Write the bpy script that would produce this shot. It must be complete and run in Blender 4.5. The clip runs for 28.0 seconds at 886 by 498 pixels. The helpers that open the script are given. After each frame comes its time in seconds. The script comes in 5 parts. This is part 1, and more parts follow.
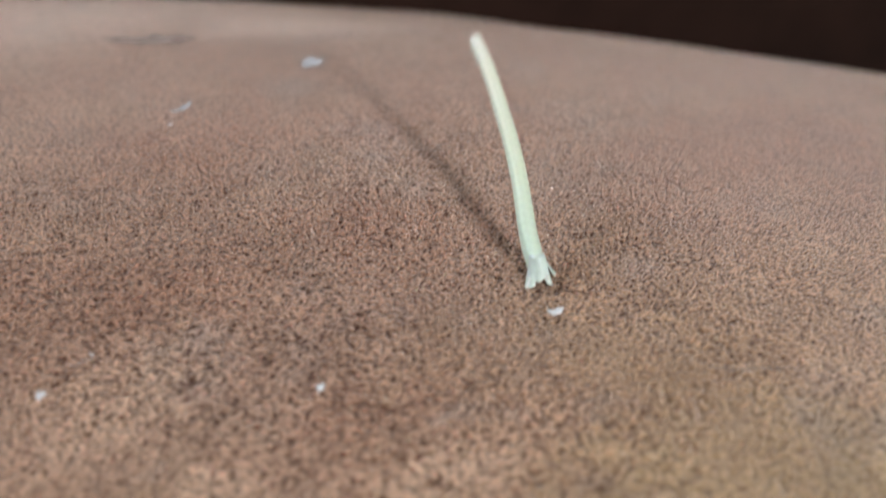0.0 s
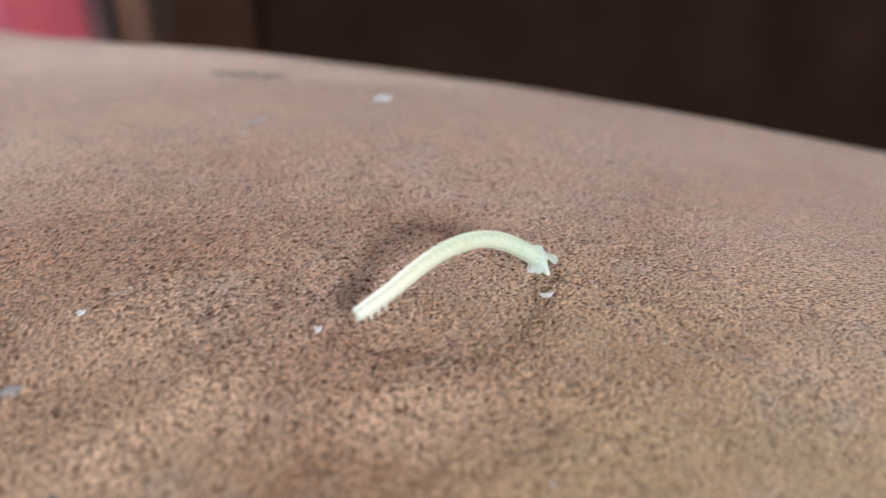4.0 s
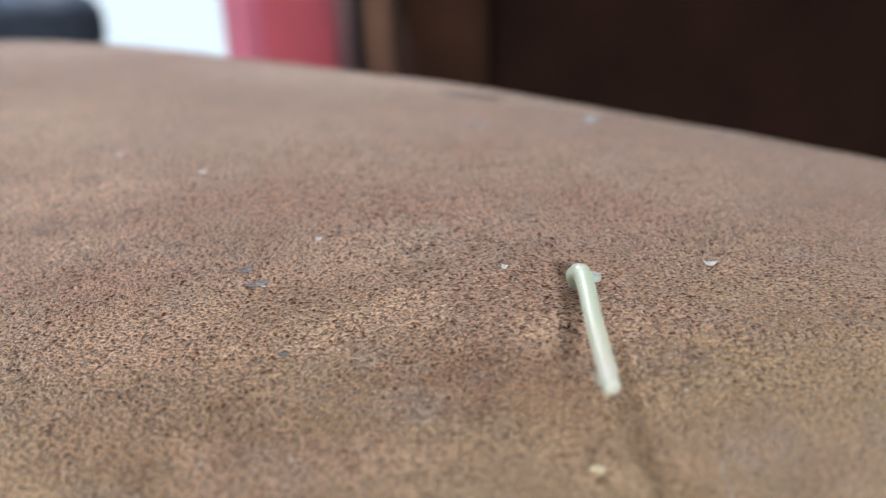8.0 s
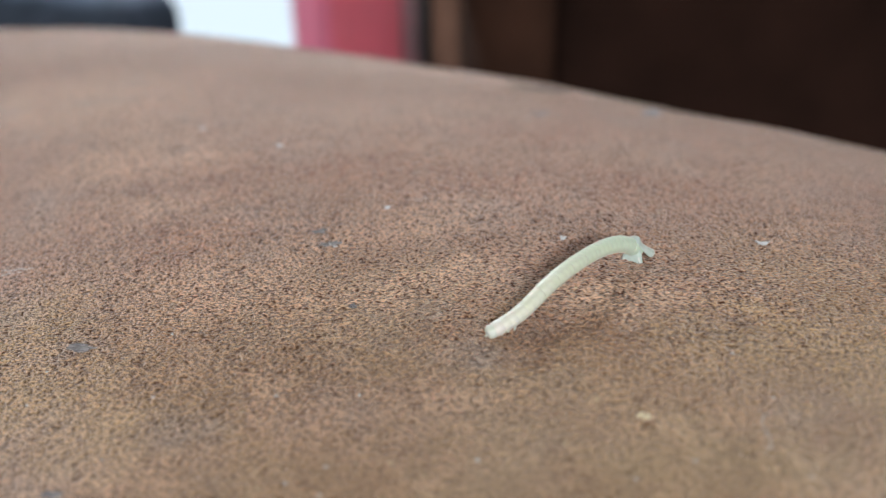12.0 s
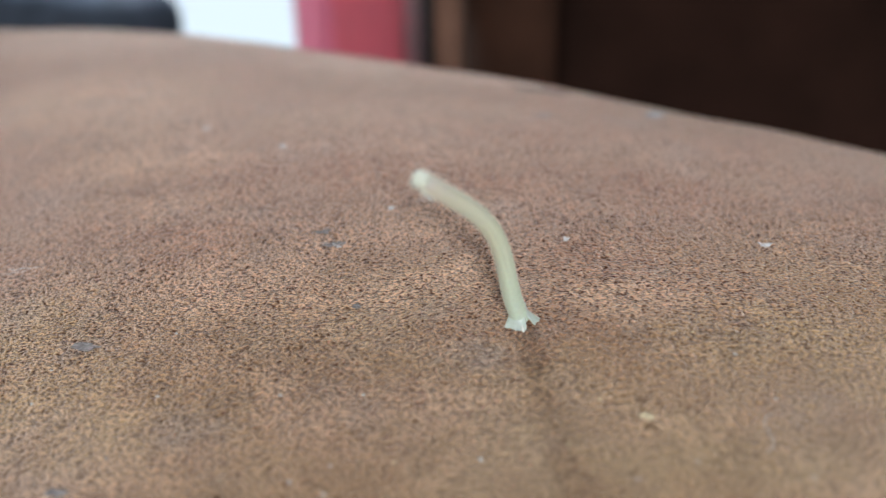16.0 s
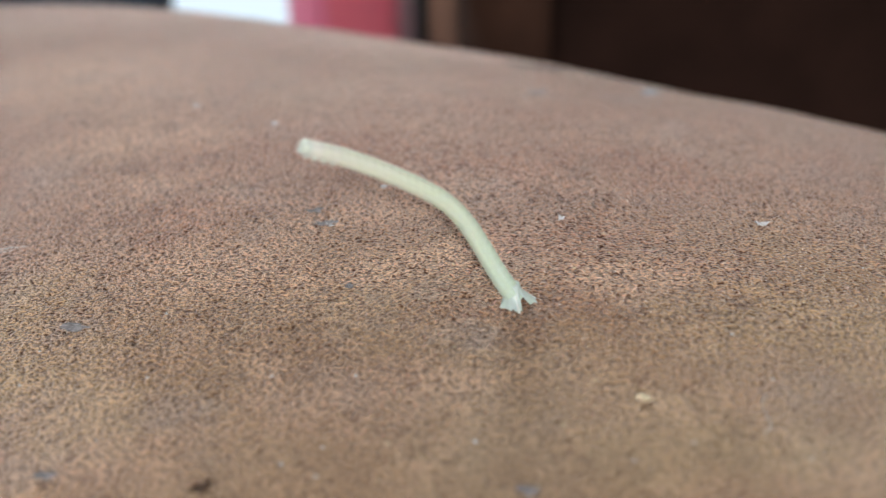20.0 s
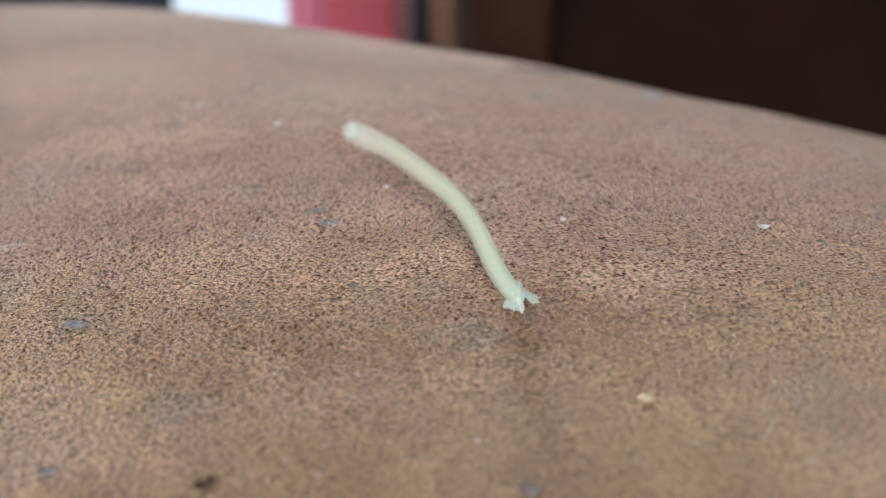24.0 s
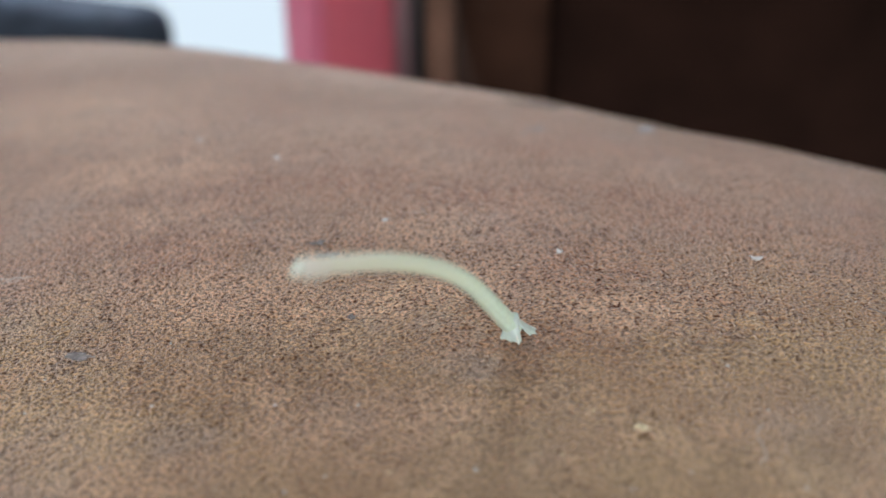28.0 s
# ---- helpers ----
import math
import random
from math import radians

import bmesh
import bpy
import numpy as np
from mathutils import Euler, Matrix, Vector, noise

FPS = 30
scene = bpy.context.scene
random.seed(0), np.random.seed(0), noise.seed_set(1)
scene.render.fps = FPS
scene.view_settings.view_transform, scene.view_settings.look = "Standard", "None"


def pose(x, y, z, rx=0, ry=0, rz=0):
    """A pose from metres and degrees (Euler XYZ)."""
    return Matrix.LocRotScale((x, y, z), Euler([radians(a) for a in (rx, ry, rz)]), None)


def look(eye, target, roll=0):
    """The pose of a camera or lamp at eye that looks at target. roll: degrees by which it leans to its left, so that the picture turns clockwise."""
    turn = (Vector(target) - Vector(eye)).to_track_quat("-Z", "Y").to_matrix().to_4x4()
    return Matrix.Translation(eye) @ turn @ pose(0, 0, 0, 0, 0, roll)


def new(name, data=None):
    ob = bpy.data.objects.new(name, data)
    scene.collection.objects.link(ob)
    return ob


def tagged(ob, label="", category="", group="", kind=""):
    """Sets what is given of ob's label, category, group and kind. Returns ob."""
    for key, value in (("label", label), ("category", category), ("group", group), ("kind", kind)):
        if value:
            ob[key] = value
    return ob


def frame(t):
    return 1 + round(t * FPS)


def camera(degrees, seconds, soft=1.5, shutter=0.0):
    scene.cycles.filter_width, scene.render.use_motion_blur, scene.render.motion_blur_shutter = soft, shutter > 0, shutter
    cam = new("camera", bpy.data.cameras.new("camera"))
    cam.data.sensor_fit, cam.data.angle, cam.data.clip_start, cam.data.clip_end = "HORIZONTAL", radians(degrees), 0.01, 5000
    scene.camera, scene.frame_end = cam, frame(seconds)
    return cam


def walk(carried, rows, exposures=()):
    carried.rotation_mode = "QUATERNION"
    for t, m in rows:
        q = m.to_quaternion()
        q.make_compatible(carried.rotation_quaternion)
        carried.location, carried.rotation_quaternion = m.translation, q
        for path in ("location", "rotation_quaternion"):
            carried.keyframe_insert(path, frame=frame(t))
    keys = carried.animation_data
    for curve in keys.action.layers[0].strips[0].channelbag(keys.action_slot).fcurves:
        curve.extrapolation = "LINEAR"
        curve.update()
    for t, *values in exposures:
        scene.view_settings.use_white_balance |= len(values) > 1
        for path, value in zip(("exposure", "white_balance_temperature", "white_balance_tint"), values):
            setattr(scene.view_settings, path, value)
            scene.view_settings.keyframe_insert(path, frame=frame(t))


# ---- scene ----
TOP = 0.60  # height of the seat's top where the caterpillar stands

cam = camera(52.22, 28.0, soft=0.8, shutter=0.5)
cam.data.dof.use_dof = True
cam.data.dof.focus_distance = 0.0838
cam.data.dof.aperture_fstop = 19.5
PATH = [
    (0, look((-0.01137, -0.04494, 0.64941), (0.01716, 0.01509, 0.59643), -0.38)),
    (0.5, look((-0.01360, -0.04677, 0.65102), (0.01799, 0.01612, 0.60336), 0.50)),
    (1, look((-0.01334, -0.04730, 0.65004), (0.01832, 0.01617, 0.60320), 0.74)),
    (1.5, look((-0.01429, -0.04745, 0.64971), (0.01932, 0.01621, 0.60451), 1.97)),
    (2, look((-0.01435, -0.04752, 0.64910), (0.01948, 0.01602, 0.60390), 2.33)),
    (2.5, look((-0.01464, -0.04758, 0.64906), (0.01929, 0.01595, 0.60393), 2.46)),
    (4.5, look((-0.00561, -0.06446, 0.64308), (0.00945, 0.00692, 0.59945), -1.29)),
    (5, look((-0.00524, -0.06718, 0.64224), (0.00581, 0.00584, 0.60016), -2.39)),
    (5.5, look((-0.00615, -0.06909, 0.64119), (0.00349, 0.00499, 0.60064), -2.03)),
    (6, look((-0.00720, -0.07393, 0.64140), (-0.00358, 0.00156, 0.60250), -2.67)),
    (6.5, look((-0.00738, -0.07652, 0.64125), (-0.00546, -0.00064, 0.60299), -2.41)),
    (7, look((-0.00769, -0.07692, 0.64129), (-0.00597, -0.00102, 0.60306), -2.28)),
    (7.5, look((-0.00815, -0.07701, 0.64107), (-0.00596, -0.00105, 0.60299), -1.62)),
    (8, look((-0.00813, -0.07700, 0.64115), (-0.00594, -0.00107, 0.60301), -1.57)),
    (8.5, look((-0.00801, -0.07791, 0.64120), (-0.00656, -0.00164, 0.60370), -1.74)),
    (9, look((-0.00812, -0.07762, 0.64091), (-0.00632, -0.00155, 0.60302), -1.61)),
    (9.5, look((-0.00819, -0.08059, 0.64058), (-0.00870, -0.00462, 0.60246), -1.27)),
    (10, look((-0.00870, -0.08354, 0.64036), (-0.01217, -0.00705, 0.60345), -1.19)),
    (10.5, look((-0.00891, -0.08354, 0.64016), (-0.01224, -0.00714, 0.60306), -0.98)),
    (11, look((-0.00887, -0.08357, 0.64015), (-0.01219, -0.00716, 0.60307), -0.97)),
    (11.5, look((-0.00876, -0.08336, 0.64009), (-0.01188, -0.00706, 0.60278), -1.04)),
    (12, look((-0.00885, -0.08330, 0.63989), (-0.01196, -0.00704, 0.60247), -0.92)),
    (12.5, look((-0.00895, -0.08354, 0.64022), (-0.01217, -0.00717, 0.60305), -0.92)),
    (14.5, look((-0.00898, -0.08333, 0.63990), (-0.01187, -0.00709, 0.60243), -0.76)),
    (15, look((-0.00908, -0.08355, 0.63988), (-0.01213, -0.00718, 0.60269), -0.70)),
    (15.5, look((-0.00913, -0.08360, 0.64003), (-0.01222, -0.00725, 0.60280), -0.69)),
    (16, look((-0.00907, -0.08358, 0.63988), (-0.01228, -0.00725, 0.60263), -0.75)),
    (16.5, look((-0.00914, -0.08336, 0.63987), (-0.01208, -0.00721, 0.60222), -0.72)),
    (17, look((-0.00893, -0.08297, 0.63973), (-0.01181, -0.00707, 0.60157), -0.76)),
    (17.5, look((-0.00917, -0.08306, 0.63981), (-0.01199, -0.00721, 0.60155), -0.62)),
    (18, look((-0.00927, -0.08305, 0.63974), (-0.01202, -0.00723, 0.60143), -0.53)),
    (18.5, look((-0.00916, -0.08293, 0.63966), (-0.01195, -0.00718, 0.60118), -0.52)),
    (19, look((-0.00931, -0.08288, 0.63950), (-0.01189, -0.00721, 0.60087), -0.41)),
    (19.5, look((-0.00914, -0.08260, 0.63951), (-0.01164, -0.00717, 0.60041), -0.52)),
    (20, look((-0.00911, -0.08256, 0.63948), (-0.01172, -0.00714, 0.60037), -0.57)),
    (20.5, look((-0.00936, -0.08276, 0.63955), (-0.01185, -0.00726, 0.60058), -0.31)),
    (21, look((-0.00948, -0.08289, 0.63956), (-0.01198, -0.00734, 0.60069), -0.25)),
    (21.5, look((-0.00948, -0.08287, 0.63949), (-0.01198, -0.00730, 0.60066), -0.25)),
    (23.5, look((-0.00948, -0.08281, 0.63935), (-0.01189, -0.00731, 0.60038), -0.18)),
    (24, look((-0.00956, -0.08291, 0.63928), (-0.01194, -0.00732, 0.60048), -0.08)),
    (24.5, look((-0.00948, -0.08290, 0.63927), (-0.01181, -0.00723, 0.60060), -0.15)),
    (25, look((-0.00950, -0.08253, 0.63909), (-0.01135, -0.00720, 0.59976), 0.04)),
    (25.5, look((-0.00949, -0.08261, 0.63900), (-0.01146, -0.00713, 0.59996), 0.02)),
    (25.7, look((-0.00949, -0.08261, 0.63900), (-0.01146, -0.00713, 0.59996), 0.02)),
    (25.8, look((-0.00952, -0.08313, 0.63919), (-0.01146, -0.00707, 0.60127), 0.07)),
    (25.9, look((-0.00961, -0.08465, 0.63975), (-0.01146, -0.00702, 0.60517), 0.22)),
    (26, look((-0.00969, -0.08584, 0.64019), (-0.01146, -0.00708, 0.60828), 0.33)),
    (26.5, look((-0.00972, -0.08586, 0.64025), (-0.01152, -0.00713, 0.60828), 0.31)),
    (27, look((-0.00980, -0.08574, 0.64015), (-0.01149, -0.00714, 0.60785), 0.41)),
    (27.5, look((-0.00978, -0.08529, 0.63989), (-0.01134, -0.00701, 0.60680), 0.46)),
    (28, look((-0.00952, -0.08406, 0.63988), (-0.01175, -0.00714, 0.60378), -0.14)),
]
# the clip's camera opens up a little at the start and closes a little at the end
walk(cam, PATH, [(0.0, 0.17), (0.5, 0.37), (2.5, 0.43), (4.5, 0.25), (6.0, 0.11), (11.0, 0.03), (12.0, -0.05), (15.0, -0.04), (20.0, 0.0), (25.5, -0.03), (26.2, -0.15), (28.0, -0.2)])

# ---- light ----
world = bpy.data.worlds.new("sky")
scene.world = world
world.use_nodes = True
wn = world.node_tree.nodes
sky = wn.new("ShaderNodeTexSky")
sky.sky_type = "NISHITA"
sky.sun_disc = False
sky.sun_elevation, sky.sun_rotation = radians(50), radians(200)
wn["Background"].inputs["Strength"].default_value = 0.12
world.node_tree.links.new(sky.outputs["Color"], wn["Background"].inputs["Color"])


def window_light(name, m, w, h, watts, colour):
    data = bpy.data.lights.new(name, "AREA")
    data.shape, data.size, data.size_y, data.energy, data.color = "RECTANGLE", w, h, watts, colour
    ob = new(name, data)
    ob.matrix_world = m
    return ob


# daylight through the upper part of the glazed door ahead and through the window behind
window_light("door_daylight", look((-0.70, 2.50, 2.28), (-0.02, 0.0, 0.6)), 0.76, 0.56, 98, (0.90, 0.95, 1.0))
window_light("window_daylight", look((0.34, -2.95, 1.92), (0.0, 0.0, 0.6)), 0.36, 0.42, 71, (1.0, 0.97, 0.94))


# ---- materials ----
def material(name, rough=0.6, metal=0.0):
    m = bpy.data.materials.new(name)
    m.use_nodes = True
    b = m.node_tree.nodes["Principled BSDF"]
    b.inputs["Roughness"].default_value, b.inputs["Metallic"].default_value = rough, metal
    return m, m.node_tree.nodes, m.node_tree.links, b


def plain(name, colour, rough=0.6, scale=60.0, vary=0.12, bump=0.0, bump_scale=400.0, dist=0.001):
    m, n, l, b = material(name, rough)
    tc = n.new("ShaderNodeTexCoord")
    t = n.new("ShaderNodeTexNoise")
    t.inputs["Scale"].default_value, t.inputs["Detail"].default_value = scale, 5
    l.new(tc.outputs["Object"], t.inputs["Vector"])
    r = n.new("ShaderNodeValToRGB")
    r.color_ramp.elements[0].position, r.color_ramp.elements[1].position = 0.3, 0.7
    r.color_ramp.elements[0].color = (*[c * (1 - vary) for c in colour], 1)
    r.color_ramp.elements[1].color = (*[min(1, c * (1 + vary)) for c in colour], 1)
    l.new(t.outputs["Fac"], r.inputs["Fac"])
    l.new(r.outputs["Color"], b.inputs["Base Color"])
    if bump:
        t2 = n.new("ShaderNodeTexNoise")
        t2.inputs["Scale"].default_value = bump_scale
        l.new(tc.outputs["Object"], t2.inputs["Vector"])
        bp = n.new("ShaderNodeBump")
        bp.inputs["Strength"].default_value, bp.inputs["Distance"].default_value = bump, dist
        l.new(t2.outputs["Fac"], bp.inputs["Height"])
        l.new(bp.outputs["Normal"], b.inputs["Normal"])
    b.inputs["Specular IOR Level"].default_value = 0.5 if rough < 0.65 else 0.12
    return m


def suede(name):
    m, n, l, b = material(name, 0.62)
    tc = n.new("ShaderNodeTexCoord")

    def noise(scale, detail=3, rough=0.55):
        t = n.new("ShaderNodeTexNoise")
        t.inputs["Scale"].default_value, t.inputs["Detail"].default_value = scale, detail
        t.inputs["Roughness"].default_value = rough
        l.new(tc.outputs["Object"], t.inputs["Vector"])
        return t

    def ramp(src, stops):
        r = n.new("ShaderNodeValToRGB")
        e = r.color_ramp.elements
        while len(e) < len(stops):
            e.new(0.5)
        for k, (p, c) in enumerate(stops):
            e[k].position, e[k].color = p, (*c, 1)
        l.new(src, r.inputs["Fac"])
        return r

    def mix(kind, fac, a, c):
        x = n.new("ShaderNodeMix")
        x.data_type, x.blend_type = "RGBA", kind
        if isinstance(fac, float):
            x.inputs[0].default_value = fac
        else:
            l.new(fac, x.inputs[0])
        l.new(a, x.inputs[6])
        l.new(c, x.inputs[7])
        return x.outputs[2]

    patch = ramp(noise(30.0, 5, 0.6).outputs["Fac"], [(0.30, (0.345, 0.214, 0.156)), (0.5, (0.38, 0.250, 0.185)), (0.70, (0.42, 0.300, 0.228))])
    gold = ramp(noise(45.0, 5, 0.6).outputs["Fac"], [(0.3, (0.385, 0.246, 0.150)), (0.5, (0.435, 0.302, 0.190)), (0.7, (0.495, 0.377, 0.252))])
    # the front of the seat is worn to a golden tan
    sep = n.new("ShaderNodeSeparateXYZ")
    l.new(tc.outputs["Object"], sep.inputs["Vector"])
    add = n.new("ShaderNodeMath")
    add.operation = "MULTIPLY_ADD"
    l.new(noise(22.0, 4, 0.6).outputs["Fac"], add.inputs[0])
    add.inputs[1].default_value = 0.09
    l.new(sep.outputs["Y"], add.inputs[2])
    wear = n.new("ShaderNodeMapRange")
    wear.inputs["From Min"].default_value, wear.inputs["From Max"].default_value = 0.052, 0.008
    l.new(add.outputs["Value"], wear.inputs["Value"])
    hue = mix("MIX", wear.outputs["Result"], patch.outputs["Color"], gold.outputs["Color"])
    # patches of wear and tone: rubbed pale, deep red-brown, scuffed grey, and a painted sheen
    stray = n.new("ShaderNodeTexNoise")
    stray.inputs["Scale"].default_value, stray.inputs["Detail"].default_value = 160.0, 6
    stray.inputs["Roughness"].default_value = 0.7
    l.new(tc.outputs["Object"], stray.inputs["Vector"])
    ragged = n.new("ShaderNodeVectorMath")
    ragged.operation = "MULTIPLY_ADD"
    l.new(stray.outputs["Color"], ragged.inputs[0])
    ragged.inputs[1].default_value = (0.02, 0.02, 0.0)
    l.new(tc.outputs["Object"], ragged.inputs[2])

    # soft-edged mask, used for wear and for the painted sheen
    def worn(spots, most):
        total = None
        for x, y, rx, ry in spots:
            near = n.new("ShaderNodeMapping")
            near.vector_type = "POINT"
            near.inputs["Scale"].default_value = (1000 / rx, 1000 / ry, 0)
            near.inputs["Location"].default_value = (-(x + 10) / rx, -(y + 10) / ry, 0)
            l.new(ragged.outputs["Vector"], near.inputs["Vector"])
            far = n.new("ShaderNodeVectorMath")
            far.operation = "LENGTH"
            l.new(near.outputs["Vector"], far.inputs[0])
            soft = n.new("ShaderNodeMapRange")
            soft.interpolation_type = "SMOOTHSTEP"
            soft.inputs["From Min"].default_value, soft.inputs["From Max"].default_value = 1.25, 0.2
            soft.inputs["To Max"].default_value = most
            l.new(far.outputs["Value"], soft.inputs["Value"])
            if total is None:
                total = soft.outputs["Result"]
            else:
                more = n.new("ShaderNodeMath")
                more.operation = "MAXIMUM"
                l.new(total, more.inputs[0])
                l.new(soft.outputs["Result"], more.inputs[1])
                total = more.outputs["Value"]
        return total

    def tint(r, g, b_):
        c = n.new("ShaderNodeRGB")
        c.outputs[0].default_value = (r, g, b_, 1)
        return c.outputs[0]

    deep = worn(((-39, 3, 8, 5), (-26, 21, 13, 7), (-8, 16, 9, 5), (13, 17, 11, 7), (0, 40, 15, 10), (14, 42, 14, 10), (60, 20, 24, 16), (4, -6, 14, 8), (-4, -16, 10, 5)), 0.42)
    pale = worn(((-32, -7, 11, 6), (-25, 1, 5, 3), (-52, 27, 14, 8), (-72, 60, 28, 26), (-20, -10, 8, 3), (-45, 12, 7, 4), (5, -12, 7, 4), (-11, -8, 10, 4), (-17, -26, 13, 6), (-42, -29, 15, 7), (-14, 5, 9, 5)), 0.65)
    olive = worn(((20, -19, 13, 7), (-40, -27, 14, 6), (8, -33, 10, 5), (-52, -12, 10, 7), (-46, -24, 10, 8), (30, -24, 12, 7)), 0.5)
    hue = mix("MIX", deep, hue, tint(0.33, 0.17, 0.115))
    hue = mix("MIX", pale, hue, tint(0.61, 0.435, 0.32))
    hue = mix("MIX", olive, hue, tint(0.455, 0.35, 0.20))
    # grazing sheen of the daylight, painted pale along the far crest
    painted_sheen = worn(((-20, 104, 46, 26), (28, 90, 26, 14), (-90, 150, 60, 50)), 0.85)
    hue = mix("MIX", painted_sheen, hue, tint(0.62, 0.49, 0.42))
    ash = worn(((8, -6.5, 3.5, 2), (34, -20, 4, 2.5), (-24.5, 1.5, 2.4, 2), (-9, -21, 3, 1.6), (-44, -16, 3, 2), (-12, -14, 3, 1.6), (-3, -16, 2.5, 1.5), (16, -28, 3, 2), (-30, -27, 3, 1.6)), 0.4)
    hue = mix("MIX", ash, hue, tint(0.37, 0.32, 0.29))
    blotch = ramp(noise(150.0, 5, 0.65).outputs["Fac"], [(0.3, (0.80, 0.785, 0.78)), (0.5, (1.0, 1.0, 1.0)), (0.7, (1.12, 1.115, 1.11))])
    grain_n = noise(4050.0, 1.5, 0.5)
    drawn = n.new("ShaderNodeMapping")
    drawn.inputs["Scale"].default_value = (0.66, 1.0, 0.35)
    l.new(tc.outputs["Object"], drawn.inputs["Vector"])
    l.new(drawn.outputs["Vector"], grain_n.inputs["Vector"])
    # colour follows the bump: pits painted dark like shade, tops pale
    shaded_grain = ramp(grain_n.outputs["Fac"], [(0.36, (0.22, 0.115, 0.07)), (0.475, (1.03, 0.98, 0.945)), (0.615, (1.86, 1.86, 1.865))])
    scuff = ramp(noise(85.0, 6, 0.7).outputs["Fac"], [(0.54, (0.0, 0.0, 0.0)), (0.70, (0.45, 0.45, 0.45))])
    grey = n.new("ShaderNodeRGB")
    grey.outputs[0].default_value = (0.36, 0.32, 0.31, 1)
    c1 = mix("MULTIPLY", 1.0, hue, blotch.outputs["Color"])
    c1 = mix("MIX", scuff.outputs["Color"], c1, grey.outputs[0])
    # the painted pit shading fades towards the front of the seat
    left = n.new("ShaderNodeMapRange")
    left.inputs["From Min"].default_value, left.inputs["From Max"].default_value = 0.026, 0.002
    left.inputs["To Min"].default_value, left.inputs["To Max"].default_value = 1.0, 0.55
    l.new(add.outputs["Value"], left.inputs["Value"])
    c2 = mix("MULTIPLY", left.outputs["Result"], c1, shaded_grain.outputs["Color"])
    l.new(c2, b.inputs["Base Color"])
    fine = noise(6500.0, 3, 0.6)
    bp = n.new("ShaderNodeBump")
    bp.inputs["Strength"].default_value, bp.inputs["Distance"].default_value = 1.0, 0.0006
    both = n.new("ShaderNodeMath")
    both.operation = "MULTIPLY_ADD"
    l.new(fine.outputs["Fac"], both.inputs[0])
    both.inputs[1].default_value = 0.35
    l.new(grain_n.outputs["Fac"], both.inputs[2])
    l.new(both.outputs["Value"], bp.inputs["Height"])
    l.new(bp.outputs["Normal"], b.inputs["Normal"])
    b.inputs["Specular IOR Level"].default_value = 0.18
    b.inputs["Sheen Weight"].default_value = 1.0
    b.inputs["Sheen Roughness"].default_value = 0.25
    b.inputs["Sheen Tint"].default_value = (1.0, 0.90, 0.86, 1)
    return m


SUEDE = suede("brown_suede")
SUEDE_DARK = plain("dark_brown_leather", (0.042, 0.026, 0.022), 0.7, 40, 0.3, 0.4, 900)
# one suede in three tones: panel painted as shaded, edge and strip as lit
SUEDE_SHADED = plain("shaded_panel_suede", (0.022, 0.0104, 0.0078), 0.9, 25, 0.3, 0.4, 900)
SUEDE_LIT_EDGE = plain("lit_edge_suede", (0.050, 0.0245, 0.0168), 0.9, 25, 0.3, 0.4, 900)
SUEDE_LIT_STRIP = plain("lit_strip_suede", (0.155, 0.092, 0.070), 0.85, 60, 0.2, 0.5, 1500)
PLASTER = plain("plaster", (0.42, 0.40, 0.37), 0.9, 8, 0.05)
FLOOR = plain("floor_tile", (0.35, 0.31, 0.27), 0.5, 5, 0.12)


def cloth(name, colour):
    m = plain(name, colour, 0.85, 30, 0.1)
    n, l = m.node_tree.nodes, m.node_tree.links
    out = n["Material Output"]
    thin = n.new("ShaderNodeBsdfTranslucent")
    thin.inputs["Color"].default_value = (*colour, 1)
    both = n.new("ShaderNodeMixShader")
    both.inputs["Fac"].default_value = 0.8
    l.new(n["Principled BSDF"].outputs[0], both.inputs[1])
    l.new(thin.outputs[0], both.inputs[2])
    l.new(both.outputs[0], out.inputs["Surface"])
    return m


CURTAIN = cloth("red_curtain", (0.93, 0.40, 0.46))
CURTAIN_PINK = cloth("pink_curtain", (0.93, 0.47, 0.58))
GREY = plain("grey_frame", (0.30, 0.235, 0.26), 0.5, 20, 0.08)
BLACK = plain("dark_frame", (0.03, 0.03, 0.035), 0.4, 20, 0.1)
BENCH = plain("dark_leather", (0.062, 0.085, 0.125), 0.75, 30, 0.25)
GREYLINT = plain("grey_lint", (0.30, 0.29, 0.30), 0.9, 2500, 0.4)
CRUMB = plain("cream_crumb", (0.82, 0.73, 0.52), 0.6, 3000, 0.2)
DARKCRUMB = plain("dark_crumb", (0.10, 0.065, 0.045), 0.7, 2000, 0.3)
FAINT = plain("pale_grey_lint", (0.46, 0.48, 0.52), 0.9, 1500, 0.3)
SMEAR = plain("grey_dust", (0.27, 0.225, 0.205), 0.95, 700, 0.4)
LINT = plain("white_lint", (0.75, 0.78, 0.82), 0.7, 3000, 0.15)


def skin(name, colour, rough=0.42):
    m = plain(name, colour, rough, 1300, 0.09, 0.35, 5000, 0.00003)
    b = m.node_tree.nodes["Principled BSDF"]
    b.inputs["Subsurface Weight"].default_value = 0.1
    b.inputs["Subsurface Radius"].default_value = (0.0003, 0.0003, 0.00015)
    b.inputs["Subsurface Scale"].default_value = 1.0
    # a fine down gives the outline a pale edge
    b.inputs["Sheen Weight"].default_value = 0.55
    b.inputs["Sheen Roughness"].default_value = 0.35
    b.inputs["Sheen Tint"].default_value = (1.0, 0.98, 0.85, 1)
    return m


